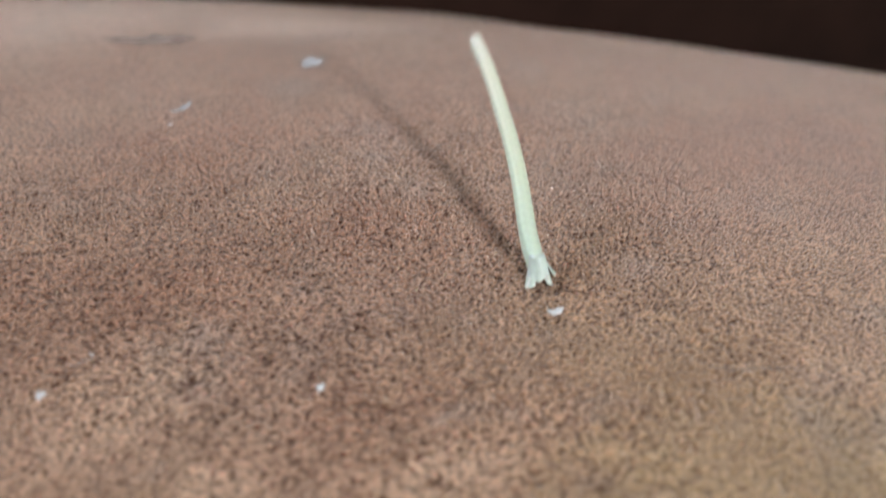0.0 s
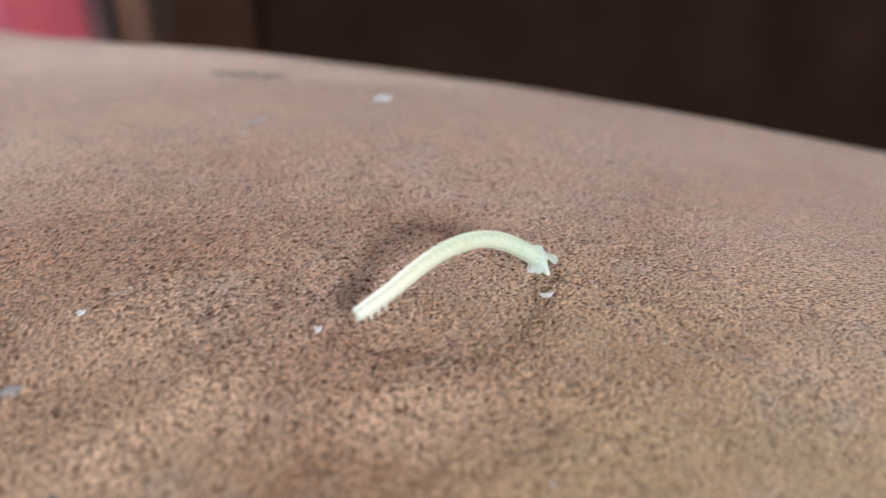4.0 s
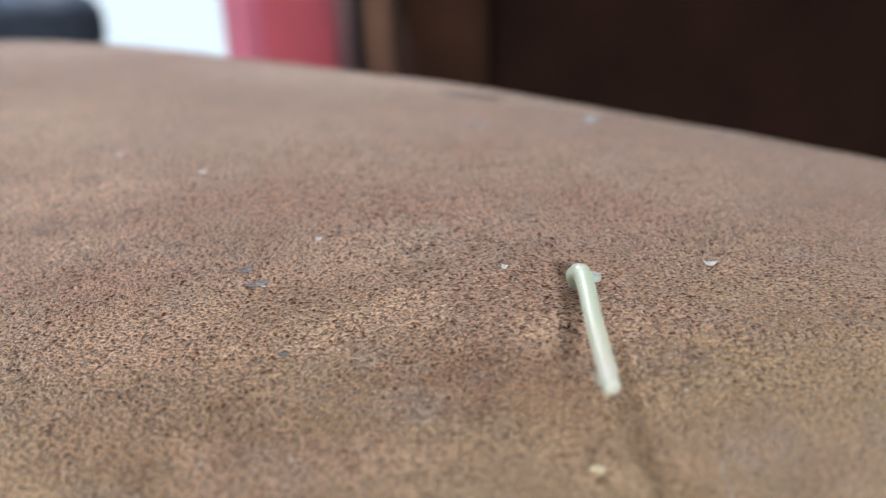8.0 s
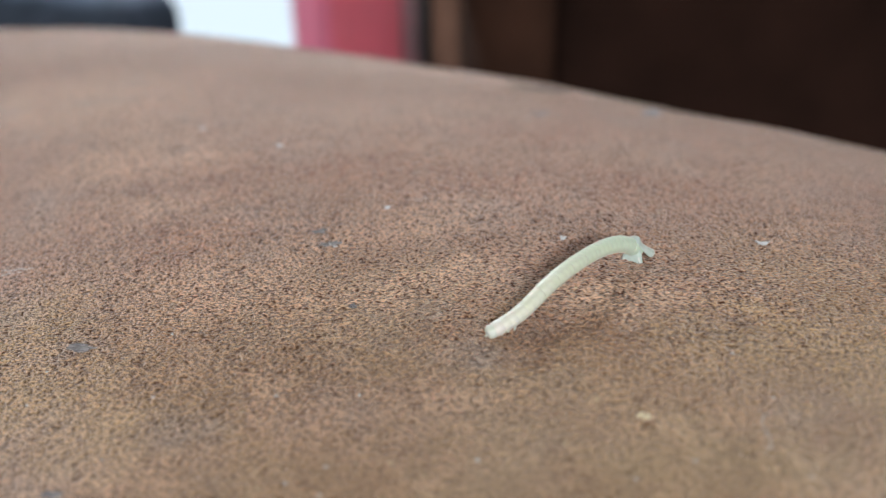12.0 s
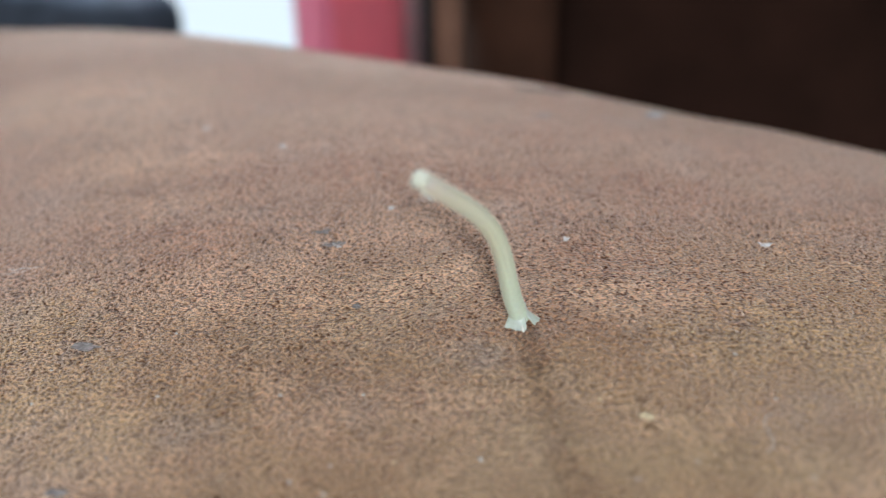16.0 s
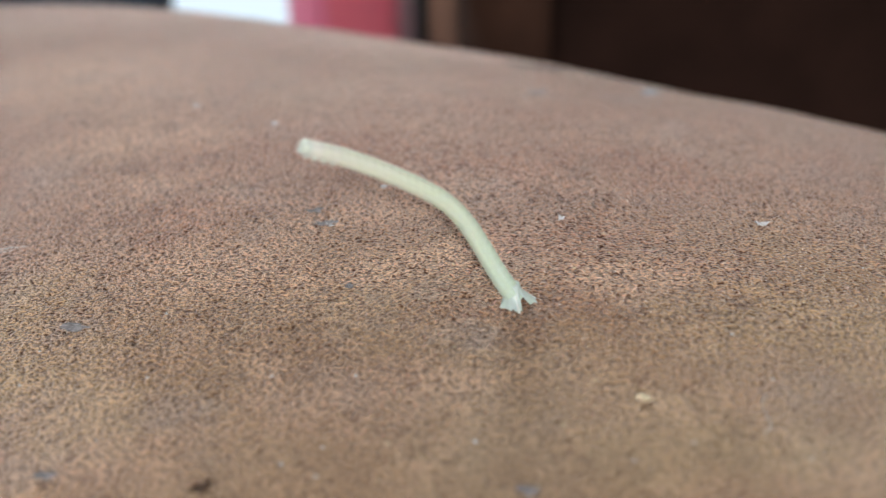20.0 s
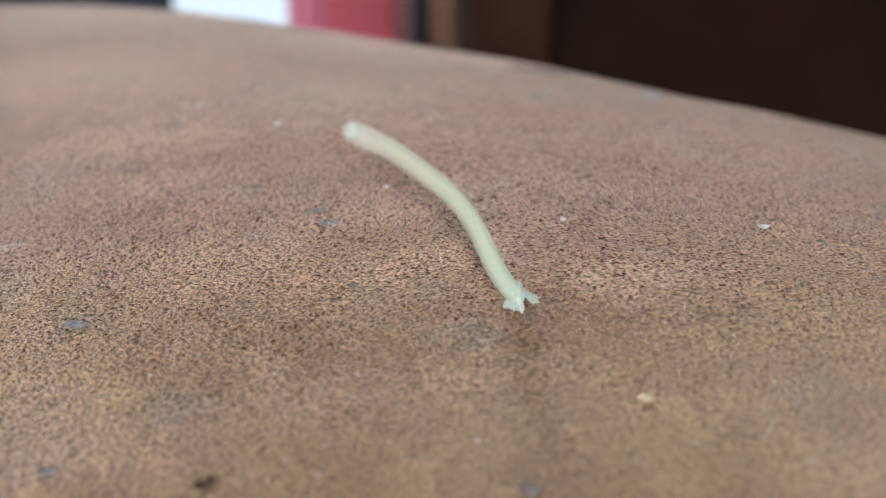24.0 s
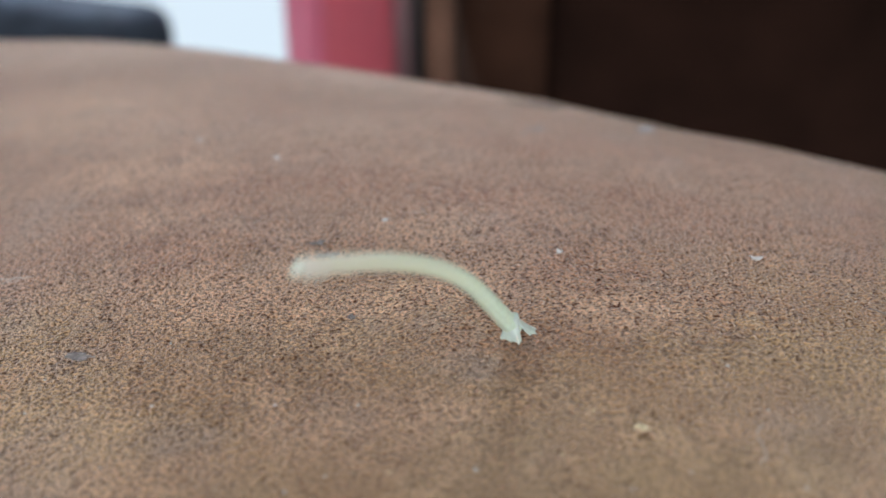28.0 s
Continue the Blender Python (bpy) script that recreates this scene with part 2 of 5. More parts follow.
SKIN_STOPS = ((0.0, (0.69, 0.89, 0.76)), (0.25, (0.74, 0.91, 0.75)), (0.55, (0.80, 0.92, 0.75)), (0.85, (0.85, 0.93, 0.79)), (1.0, (0.89, 0.94, 0.87)))


def skin_colour(u):
    for (a, p), (b, q) in zip(SKIN_STOPS, SKIN_STOPS[1:]):
        if u <= b:
            return tuple(x + (y - x) * (u - a) / (b - a) for x, y in zip(p, q))


SKINS = [skin("pale_green_skin", skin_colour(k / 15)) for k in range(16)]
SKIN_FOOT = skin("bluish_white_skin", (0.64, 0.80, 0.77), 0.35)
SKIN_TOE = skin("white_clasper_skin", (0.78, 0.88, 0.86), 0.3)
SKIN_LEG = skin("white_leg_skin", (0.80, 0.90, 0.83), 0.35)
DOWN = plain("white_down", (0.85, 0.88, 0.82), 0.5)
EYE = plain("brown_eye", (0.12, 0.06, 0.03), 0.3)


def part(name, bm, mat, parent=None, label=""):
    me = bpy.data.meshes.new(name)
    bm.to_mesh(me)
    bm.free()
    me.materials.append(mat)
    ob = new(name, me)
    if parent is not None:
        ob.parent = parent
    if label:
        tagged(ob, label)
    return ob


def smooth(ob):
    ob.data.polygons.foreach_set("use_smooth", [True] * len(ob.data.polygons))
    return ob


def box(x0, y0, z0, x1, y1, z1, bevel=0.0, seg=3):
    bm = bmesh.new()
    bmesh.ops.create_cube(bm, size=1.0)
    for v in bm.verts:
        v.co = Vector(((x0, x1)[v.co.x > 0], (y0, y1)[v.co.y > 0], (z0, z1)[v.co.z > 0]))
    if bevel:
        bmesh.ops.bevel(bm, geom=bm.edges[:], offset=bevel, segments=seg, profile=0.5, affect="EDGES")
    return bm


def seat_z(x, y):
    """Height of the domed seat cushion, with its shallow dents."""
    z = -(1.999 * x * x + 2 * 1.490 * x * y + 2.189 * y * y) / 2
    for k in range(14):
        a, wave = 2.4 * k, 0.014 + 0.0041 * k
        z = z + 0.0011 * wave * np.sin((x * math.cos(a) + y * math.sin(a)) * 2 * math.pi / wave + 1.7 * k)
    z = z - 0.007 * np.exp(-(((x + 0.005) / 0.045) ** 2 + ((y - 0.180) / 0.035) ** 2))  # the seat sinks towards its back
    z = z - 0.0011 * np.exp(-(((x - 0.018) / 0.034) ** 2 + ((y - 0.099) / 0.024) ** 2))
    return TOP + z


# ---- the room ----
def setting(name, bm, mat, label):
    return tagged(part(name, bm, mat), label, name.split("_")[0], kind="structure")


setting("floor", box(-3, -3, -0.1, 3, 2.2, 0.0), FLOOR, "plain beige tiled floor of the room")
setting("ceiling", box(-3, -3, 2.6, 3, 2.2, 2.7), PLASTER, "plain white plastered ceiling")
setting("wall_west", box(-3.1, -3, 0, -3, 2.2, 2.6), PLASTER, "plain pale plastered wall")
setting("wall_east", box(3, -3, 0, 3.1, 2.2, 2.6), PLASTER, "plain pale plastered wall")
for i, (x0, z0, x1, z1) in enumerate(((-3, 0, -1.5, 2.6), (-0.12, 0, 3, 2.6), (-1.5, 2.35, -0.12, 2.6))):
    setting("wall_north_%d" % (i + 1), box(x0, 2.0, z0, x1, 2.2, z1), PLASTER, "pale plastered wall round the glazed door")
for i, (x0, z0, x1, z1) in enumerate(((-3, 0, -0.05, 2.6), (0.75, 0, 3, 2.6), (-0.05, 0, 0.75, 1.5), (-0.05, 2.4, 0.75, 2.6))):
    setting("wall_south_%d" % (i + 1), box(x0, -3.1, z0, x1, -3.0, z1), PLASTER, "pale plastered wall round a window")

sky_mat, n_, l_, b_ = material("bright_overcast")
b_.inputs["Emission Color"].default_value = (0.74, 0.88, 1.0, 1)
b_.inputs["Emission Strength"].default_value = 1.12
b_.inputs["Base Color"].default_value = (0, 0, 0, 1)
setting("backdrop", box(-4, 4.0, -1, 3, 4.05, 3.5), sky_mat, "bright white overcast daylight outside the door")


# ---- armchair ----
def hashed(i, j, k):
    v = np.sin(i * 127.1 + j * 311.7 + k * 74.7) * 43758.5453
    return v - np.floor(v)


def pebble(x, y, cell):
    """Small rounded grains of nap, 0 to 1."""
    u, v = x / cell, y / cell
    iu, iv = np.floor(u), np.floor(v)
    f1 = np.full(x.shape, 9.0)
    for di in (-1, 0, 1):
        for dj in (-1, 0, 1):
            ci, cj = iu + di, iv + dj
            d = np.hypot(ci + hashed(ci, cj, 1) - u, cj + hashed(ci, cj, 2) - v)
            f1 = np.minimum(f1, d)
    return np.clip(1 - (f1 / 0.8) ** 2, 0, 1)


def lines(lo, hi, fine, far_lo, far_hi, n):
    """Grid lines: even and fine from lo to hi, wider and wider out to the far ends."""
    mid = np.arange(lo, hi, fine)
    k = np.linspace(0, 1, n + 1)[1:]
    return np.concatenate([(lo - (lo - far_lo) * k ** 2.6)[::-1], mid, mid[-1] + (far_hi - mid[-1]) * k ** 2.6])


def seat_cushion(root):
    xs = lines(-0.076, 0.052, 0.000140, -0.34, 0.34, 130)
    ys = lines(-0.045, 0.055, 0.000132, -0.24, 0.29, 150)
    X, Y = np.meshgrid(xs, ys)
    # the raised nap dies away where the seat is worn smooth, far from its middle
    away = np.maximum(np.abs(X + 0.012) * 0.8 - 0.030, np.maximum((Y - 0.028) * 0.9, -0.018 - Y)) / 0.026
    fade = np.clip(1 - away, 0, 1)
    fade = fade * fade * (3 - 2 * fade)
    Z = seat_z(X, Y) + fade * (0.00026 * (pebble(X * 0.68 + 0.0002 * np.sin(Y * 3000), Y, 0.00034) - 0.6) + 0.00003 * np.sin(X * 2100 + Y * 900) * np.sin(Y * 2500))
    co = np.stack([X, Y, Z], -1).reshape(-1, 3)
    ny, nx = X.shape
    a = (np.arange(ny - 1)[:, None] * nx + np.arange(nx - 1)[None, :]).ravel()
    quads = np.stack([a, a + 1, a + nx + 1, a + nx], 1)
    # the sides go down to the base
    rim = np.concatenate([np.arange(nx), np.arange(1, ny) * nx + nx - 1, (ny - 1) * nx + np.arange(nx - 2, -1, -1), np.arange(ny - 2, 0, -1) * nx])
    low = co[rim].copy()
    low[:, 2] = 0.22
    q = len(co) + np.arange(len(rim))
    skirt = np.stack([rim, q, np.roll(q, -1), np.roll(rim, -1)], 1)
    co, quads = np.concatenate([co, low]), np.concatenate([quads, skirt])
    me = bpy.data.meshes.new("seat_cushion")
    me.vertices.add(len(co))
    me.vertices.foreach_set("co", co.ravel())
    me.loops.add(quads.size)
    me.loops.foreach_set("vertex_index", quads.ravel().astype(np.int32))
    me.polygons.add(len(quads))
    me.polygons.foreach_set("loop_start", np.arange(0, quads.size, 4, dtype=np.int32))
    me.polygons.foreach_set("use_smooth", np.ones(len(quads), dtype=bool))
    me.update(calc_edges=True)
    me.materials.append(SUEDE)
    ob = new("seat_cushion", me)
    ob.parent = root
    return tagged(ob, "worn mottled brown suede seat cushion")


def rounded_slab(x0, x1, y0, y1, z0, z1, r):
    """An upright slab whose front left edge is rolled with the radius r."""
    plan = [(x1, y0), (x1, y1), (x0, y1)]
    plan += [(x0 + r - r * math.cos(a), y0 + r - r * math.sin(a)) for a in (math.pi / 2 * k / 16 for k in range(17))]
    bm = bmesh.new()
    low, high = [[bm.verts.new((x, y, z)) for x, y in plan] for z in (z0, z1)]
    n = len(plan)
    for k in range(n):
        f = bm.faces.new((low[k], low[(k + 1) % n], high[(k + 1) % n], high[k]))
        f.smooth = k >= 3
    bm.faces.new(low[::-1])
    bm.faces.new(high)
    bmesh.ops.recalc_face_normals(bm, faces=bm.faces[:])
    return bm


def armchair():
    root = tagged(new("armchair"), "brown suede armchair with a worn domed seat", "armchair")
    seat_cushion(root)
    part("base", box(-0.36, -0.26, 0.0, 0.62, 0.50, 0.22, 0.01), SUEDE_DARK, root)
    # made-up lighter pieces stand in for daylight on the backrest's left edge
    part("lit_side", rounded_slab(-0.0150, 0.0240, 0.300, 0.49, 0.22, 0.594, 0.030), SUEDE_LIT_EDGE, root, "backrest edge painted warmer and lighter as if daylit")
    part("backrest", rounded_slab(0.0245, 0.62, 0.303, 0.50, 0.22, 0.594, 0.010), SUEDE_SHADED, root, "suede backrest with a rounded edge, painted dark as shade")
    smooth(part("lit_strip", box(-0.028, 0.296, 0.22, -0.0150, 0.33, 0.592, 0.0060, 6), SUEDE_LIT_STRIP, root, "thin strip painted as the backrest's daylit left edge"))
    # its overhang is made up, to shade the backrest below
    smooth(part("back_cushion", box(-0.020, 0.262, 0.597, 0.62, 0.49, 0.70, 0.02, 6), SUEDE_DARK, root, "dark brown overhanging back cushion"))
    return root


armchair()


def hanging(x0, x1, y, fold, waves, seed):
    """A drop of cloth with soft folds."""
    bm = bmesh.new()
    prev, n = None, 60
    for i in range(n + 1):
        u = i / n
        x = x0 + (x1 - x0) * u + 0.002 * math.sin(u * 9 + seed)
        d = fold * math.sin(u * waves * 6.283 + seed) + 0.3 * fold * math.sin(u * waves * 15 + 1)
        q = [bm.verts.new((x, y + d + e, z)) for e, z in ((0, 0.02), (0, 2.2), (0.003, 2.2), (0.003, 0.02))]
        if prev:
            for k in range(4):
                bm.faces.new((prev[k], q[k], q[(k + 1) % 4], prev[(k + 1) % 4]))
        else:
            bm.faces.new(q)
        prev = q
    bm.faces.new(prev[::-1])
    return bm


def curtain():
    root = tagged(new("curtain"), "red and pink cloth curtain hanging beside the glazed door", "curtain")
    smooth(part("pink_drop", hanging(-0.412, -0.318, 1.90, 0.006, 1.2, 0.5), CURTAIN_PINK, root, "pink outer drop of the curtain"))
    smooth(part("red_drop", hanging(-0.326, -0.168, 1.885, 0.005, 1.0, 2.0), CURTAIN, root, "deeper red drop of the curtain"))
    return root


curtain()
tagged(part("door_post", box(-0.186, 1.965, 0, -0.128, 1.995, 2.2, 0.004), GREY), "grey painted door post beside a red curtain", "post", kind="structure")
tagged(part("door_frame", box(-0.136, 1.88, 0, -0.1125, 1.96, 2.2, 0.004), BLACK), "dark upright of the door frame", "door frame", kind="structure")
tagged(part("door_leaf", box(-0.112, 1.90, 0, 0.80, 1.95, 2.15, 0.004), BLACK), "dark wooden door leaf folded back", "door", kind="structure")


def bench():
    root = tagged(new("bench"), "low dark grey leather bench before the bright door", "bench")
    root.matrix_world = pose(-0.433, 1.139, 0, 0, 0, 152)
    smooth(part("seat", box(0.0, -0.05, 0.33, 1.3, 0.08, 0.42, 0.036, 6), BENCH, root))
    part("apron", box(0.03, -0.03, 0.10, 1.27, 0.06, 0.328, 0.006), BENCH, root)
    for x in (0.05, 1.2):
        part("leg", box(x, -0.02, 0.0, x + 0.05, 0.05, 0.098, 0.004), BLACK, root)
    return root


bench()


# ---- lint and crumbs on the seat ----
def flake(name, x, y, length, width, turn, mat, label, curl=0.25, seed=1):
    """An irregular little chip, thicker in the middle and curled up at its ends."""
    rnd = random.Random(seed)
    bm = bmesh.new()
    thick = min(width, 0.0007)
    n, top, low = 16, [], []
    for k in range(n):
        a = 2 * math.pi * k / n
        r = 1 + rnd.uniform(-0.5, 0.4)
        px, py = 0.5 * length * r * math.cos(a), 0.5 * width * r * math.sin(a)
        pz = curl * length * (px / length) ** 2 * 2 + rnd.uniform(0, 0.25) * thick
        top.append(bm.verts.new((px, py, pz + 0.12 * thick)))
        low.append(bm.verts.new((px * 0.9, py * 0.9, pz - 0.10 * thick)))
    ct, cl = bm.verts.new((0, 0, 0.28 * thick)), bm.verts.new((0, 0, -0.12 * thick))
    for k in range(n):
        m = (k + 1) % n
        bm.faces.new((top[k], top[m], ct))
        bm.faces.new((low[m], low[k], cl))
        bm.faces.new((low[k], low[m], top[m], top[k]))
    ob = part(name, bm, mat)
    ob.matrix_world = pose(x, y, float(seat_z(x, y)) + 0.06 * min(width, 0.0007) + 0.00013, rnd.uniform(-8, 8), rnd.uniform(-8, 8), turn)
    return tagged(ob, label, "lint", "lint on the seat")


def fibre(x, y, length, turn, r, sag, mat, label):
    bm = bmesh.new()
    prev, n = None, 12
    for i in range(n + 1):
        u = i / n - 0.5
        c = Vector((u * length, sag * math.sin(u * 5), 0.00009 + 0.00012 * math.cos(u * 7) ** 2))
        ring = [bm.verts.new(c + Vector((0, r * math.cos(a), r * math.sin(a)))) for a in (0, 1.57, 3.14, 4.71)]
        if prev:
            for k in range(4):
                bm.faces.new((prev[k], prev[(k + 1) % 4], ring[(k + 1) % 4], ring[k]))
        else:
            bm.faces.new(ring[::-1])
        prev = ring
    bm.faces.new(prev)
    ob = part("fibre", bm, mat)
    ob.matrix_world = pose(x, y, float(seat_z(x, y)), 0, 0, turn)
    return tagged(smooth(ob), label, "fibre", "loose fibres on the seat")


MM = 0.001
WHITE_LABEL = "small curled white flake of lint on brown suede"
flake("lint_flake", 20.0 * MM, 0.0, 1.45 * MM, 0.75 * MM, 10, LINT, "white oblong flake of lint on brown suede", seed=3)
flake("lint_flake", 0.0, 0.0, 0.62 * MM, 0.6 * MM, -50, LINT, WHITE_LABEL, seed=4)
flake("lint_flake", -18.7 * MM, 8.4 * MM, 0.7 * MM, 0.7 * MM, 0, LINT, WHITE_LABEL, seed=5)
flake("lint_flake", -35.0 * MM, 30.1 * MM, 1.0 * MM, 0.8 * MM, 10, LINT, WHITE_LABEL, seed=6)
flake("lint_flake", -48.0 * MM, 39.7 * MM, 1.0 * MM, 0.9 * MM, 0, LINT, WHITE_LABEL, seed=7)
flake("lint_flake", 19.9 * MM, 61.5 * MM, 4.6 * MM, 2.4 * MM, 12, FAINT, "large pale grey flake of lint on brown suede", seed=8)
flake("lint_flake", 1.0 * MM, 51.0 * MM, 4.0 * MM, 0.9 * MM, 38, FAINT, "long pale grey streak of lint on suede", seed=9)
flake("lint_flake", -1.2 * MM, 47.0 * MM, 0.6 * MM, 0.4 * MM, 40, LINT, WHITE_LABEL, seed=10)
flake("dust_smear", 2.8 * MM, 81.0 * MM, 10.0 * MM, 3.6 * MM, -20, SMEAR, "flat grey dust smear on the far suede", 0.0, seed=11)
flake("crumb", 3.5 * MM, -29.0 * MM, 1.7 * MM, 0.95 * MM, -60, CRUMB, "curved cream crumb on worn suede", 0.5, seed=12)
GREY_LABEL = "grey tuft of lint stuck to worn suede"
for i, (x, y, w, d, turn) in enumerate(((-23.8, -0.1, 2.1, 1.3, -10), (-25.3, 2.9, 1.7, 1.0, 15), (-44.0, -16.0, 2.1, 1.2, 5), (-20.1, -12.1, 0.7, 0.8, 60), (-39.5, -33.5, 1.3, 1.0, 20), (-5.3, -37.4, 1.3, 1.0, -20))):
    flake("lint_tuft", x * MM, y * MM, w * MM, d * MM, turn, GREYLINT, GREY_LABEL, 0.05, seed=20 + i)
flake("lint_flake", -23.4 * MM, -0.4 * MM, 1.1 * MM, 0.35 * MM, -20, LINT, WHITE_LABEL, seed=41)
flake("lint_flake", -44.4 * MM, -15.6 * MM, 0.9 * MM, 0.35 * MM, 20, LINT, WHITE_LABEL, seed=42)
flake("crumb", -27.3 * MM, -35.8 * MM, 1.8 * MM, 0.9 * MM, 35, DARKCRUMB, "dark brown crumb on worn suede", 0.1, seed=43)
SPECKS = ((-36.9, -30.3), (-24.7, -24.5), (-18.0, -24.9), (-27.4, -33.5), (-22.2, -34.0), (-19.6, -35.3), (-19.5, -32.6), (-14.9, -32.5), (-35.0, -23.6), (-45.9, -23.2), (-8.8, -32.5), (-2.5, -31.4), (1.9, -35.0), (6.2, -33.4), (11.8, -20.9), (0.3, -26.6), (13.4, -26.7), (13.5, -35.2), (-14.6, 11.0), (-1.7, 42.2), (26.6, -9.1), (-36.0, -14.9), (-46.0, -18.9), (-24.1, -34.4), (-8.7, -32.7))
for i, (x, y) in enumerate(SPECKS):
    size = 0.24 + 0.16 * ((i * 37) % 10) / 10
    flake("lint_speck", x * MM, y * MM, size * MM, size * 0.8 * MM, i * 47, CRUMB if i % 4 == 3 else LINT, "tiny pale speck of lint on suede", seed=60 + i)


def fine_dust():
    """Pale grains of dust caught in the nap of the worn front."""
    rnd = random.Random(5)
    bm = bmesh.new()
    for _ in range(420):
        x, y = rnd.uniform(-0.062, 0.045), -0.042 + 0.062 * rnd.random() ** 1.3
        r = rnd.uniform(0.00004, 0.00012)
        c = Vector((x, y, float(seat_z(x, y)) + 0.00012))
        ends = [bm.verts.new(c + Vector((r * rnd.uniform(0.6, 1.6) * a, r * b, r * 0.7 * d))) for a, b, d in ((1, 0, 0), (-1, 0, 0), (0, 1, 0), (0, -1, 0), (0, 0, 1), (0, 0, -1))]
        for i, j, k in ((0, 2, 4), (2, 1, 4), (1, 3, 4), (3, 0, 4), (2, 0, 5), (1, 2, 5), (3, 1, 5), (0, 3, 5)):
            bm.faces.new((ends[i], ends[j], ends[k]))
    return tagged(part("dust", bm, CRUMB), "fine pale dust caught in the worn suede nap", "dust", kind="stuff")


fine_dust()
FIBRE_LABEL = "thin pale loose fibre lying on suede"
fibre(-56.8 * MM, -0.6 * MM, 3.2 * MM, 8, 0.00005, 0.0001, LINT, FIBRE_LABEL)
fibre(-57.5 * MM, -1.3 * MM, 2.4 * MM, 14, 0.00004, 0.0001, LINT, FIBRE_LABEL)
fibre(11.8 * MM, -30.6 * MM, 4.6 * MM, 62, 0.00004, 0.0006, LINT, FIBRE_LABEL)
fibre(30.5 * MM, -12.0 * MM, 7.0 * MM, -35, 0.00005, 0.0004, GREYLINT, "thin grey loose fibre lying on suede")
fibre(-15.5 * MM, 10.6 * MM, 1.6 * MM, 5, 0.00003, 0.0001, LINT, FIBRE_LABEL)



# ---- caterpillar ----
LENGTH, RINGS = 0.030, 30


def lathe(profile, sides=16, flat=1.0):
    """A closed round body along local z from (z, radius) pairs."""
    bm = bmesh.new()
    rings = []
    for z, r in profile:
        rings.append([bm.verts.new((r * math.cos(a), flat * r * math.sin(a), z)) for a in (2 * math.pi * k / sides for k in range(sides))])
    for p, q in zip(rings, rings[1:]):
        for k in range(sides):
            bm.faces.new((p[k], p[(k + 1) % sides], q[(k + 1) % sides], q[k]))
    bm.faces.new(rings[0][::-1])
    bm.faces.new(rings[-1])
    return bm


def ring_profile(r, half=0.00060, cap=0.00034, swell=0.004):
    """A barely swelling barrel with rounded ends that sink into its neighbours."""
    end = 1 - swell
    out = [(-half - cap * math.sin(a), end * r * math.cos(a)) for a in (1.45, 1.2, 0.9, 0.6, 0.3)]
    out += [(half * k / 4, r * (1 - swell * (k / 4) ** 2)) for k in range(-4, 5)]
    return out + [(half + cap * math.sin(a), end * r * math.cos(a)) for a in (0.3, 0.6, 0.9, 1.2, 1.45)]


def down(r, seed):
    """Short stiff hairs standing off one segment."""
    rnd = random.Random(seed)
    bm = bmesh.new()
    for _ in range(14):
        a, z, n = rnd.uniform(0, 6.28), rnd.uniform(-0.0004, 0.0004), rnd.uniform(0.0001, 0.0002)
        out = Vector((math.cos(a), math.sin(a), rnd.uniform(-0.5, 0.5))).normalized()
        foot = Vector((math.cos(a) * r * 0.97, math.sin(a) * r * 0.97, z))
        side = out.orthogonal().normalized() * 0.000018
        up = out.cross(side)
        ring = [bm.verts.new(foot + side * math.cos(b) + up * math.sin(b)) for b in (0, 2.09, 4.19)]
        tip = bm.verts.new(foot + out * n)
        for k in range(3):
            bm.faces.new((ring[k], ring[(k + 1) % 3], tip))
        bm.faces.new(ring[::-1])
    return bm


def cone_leg(length, r0, r1, bend=0.3):
    bm = lathe([(0, r0), (length * 0.35, r0 * 0.8), (length * 0.7, r0 * 0.45 + r1 * 0.4), (length, r1)], 8)
    for v in bm.verts:
        v.co.x += bend * v.co.z * v.co.z / length
    return bm


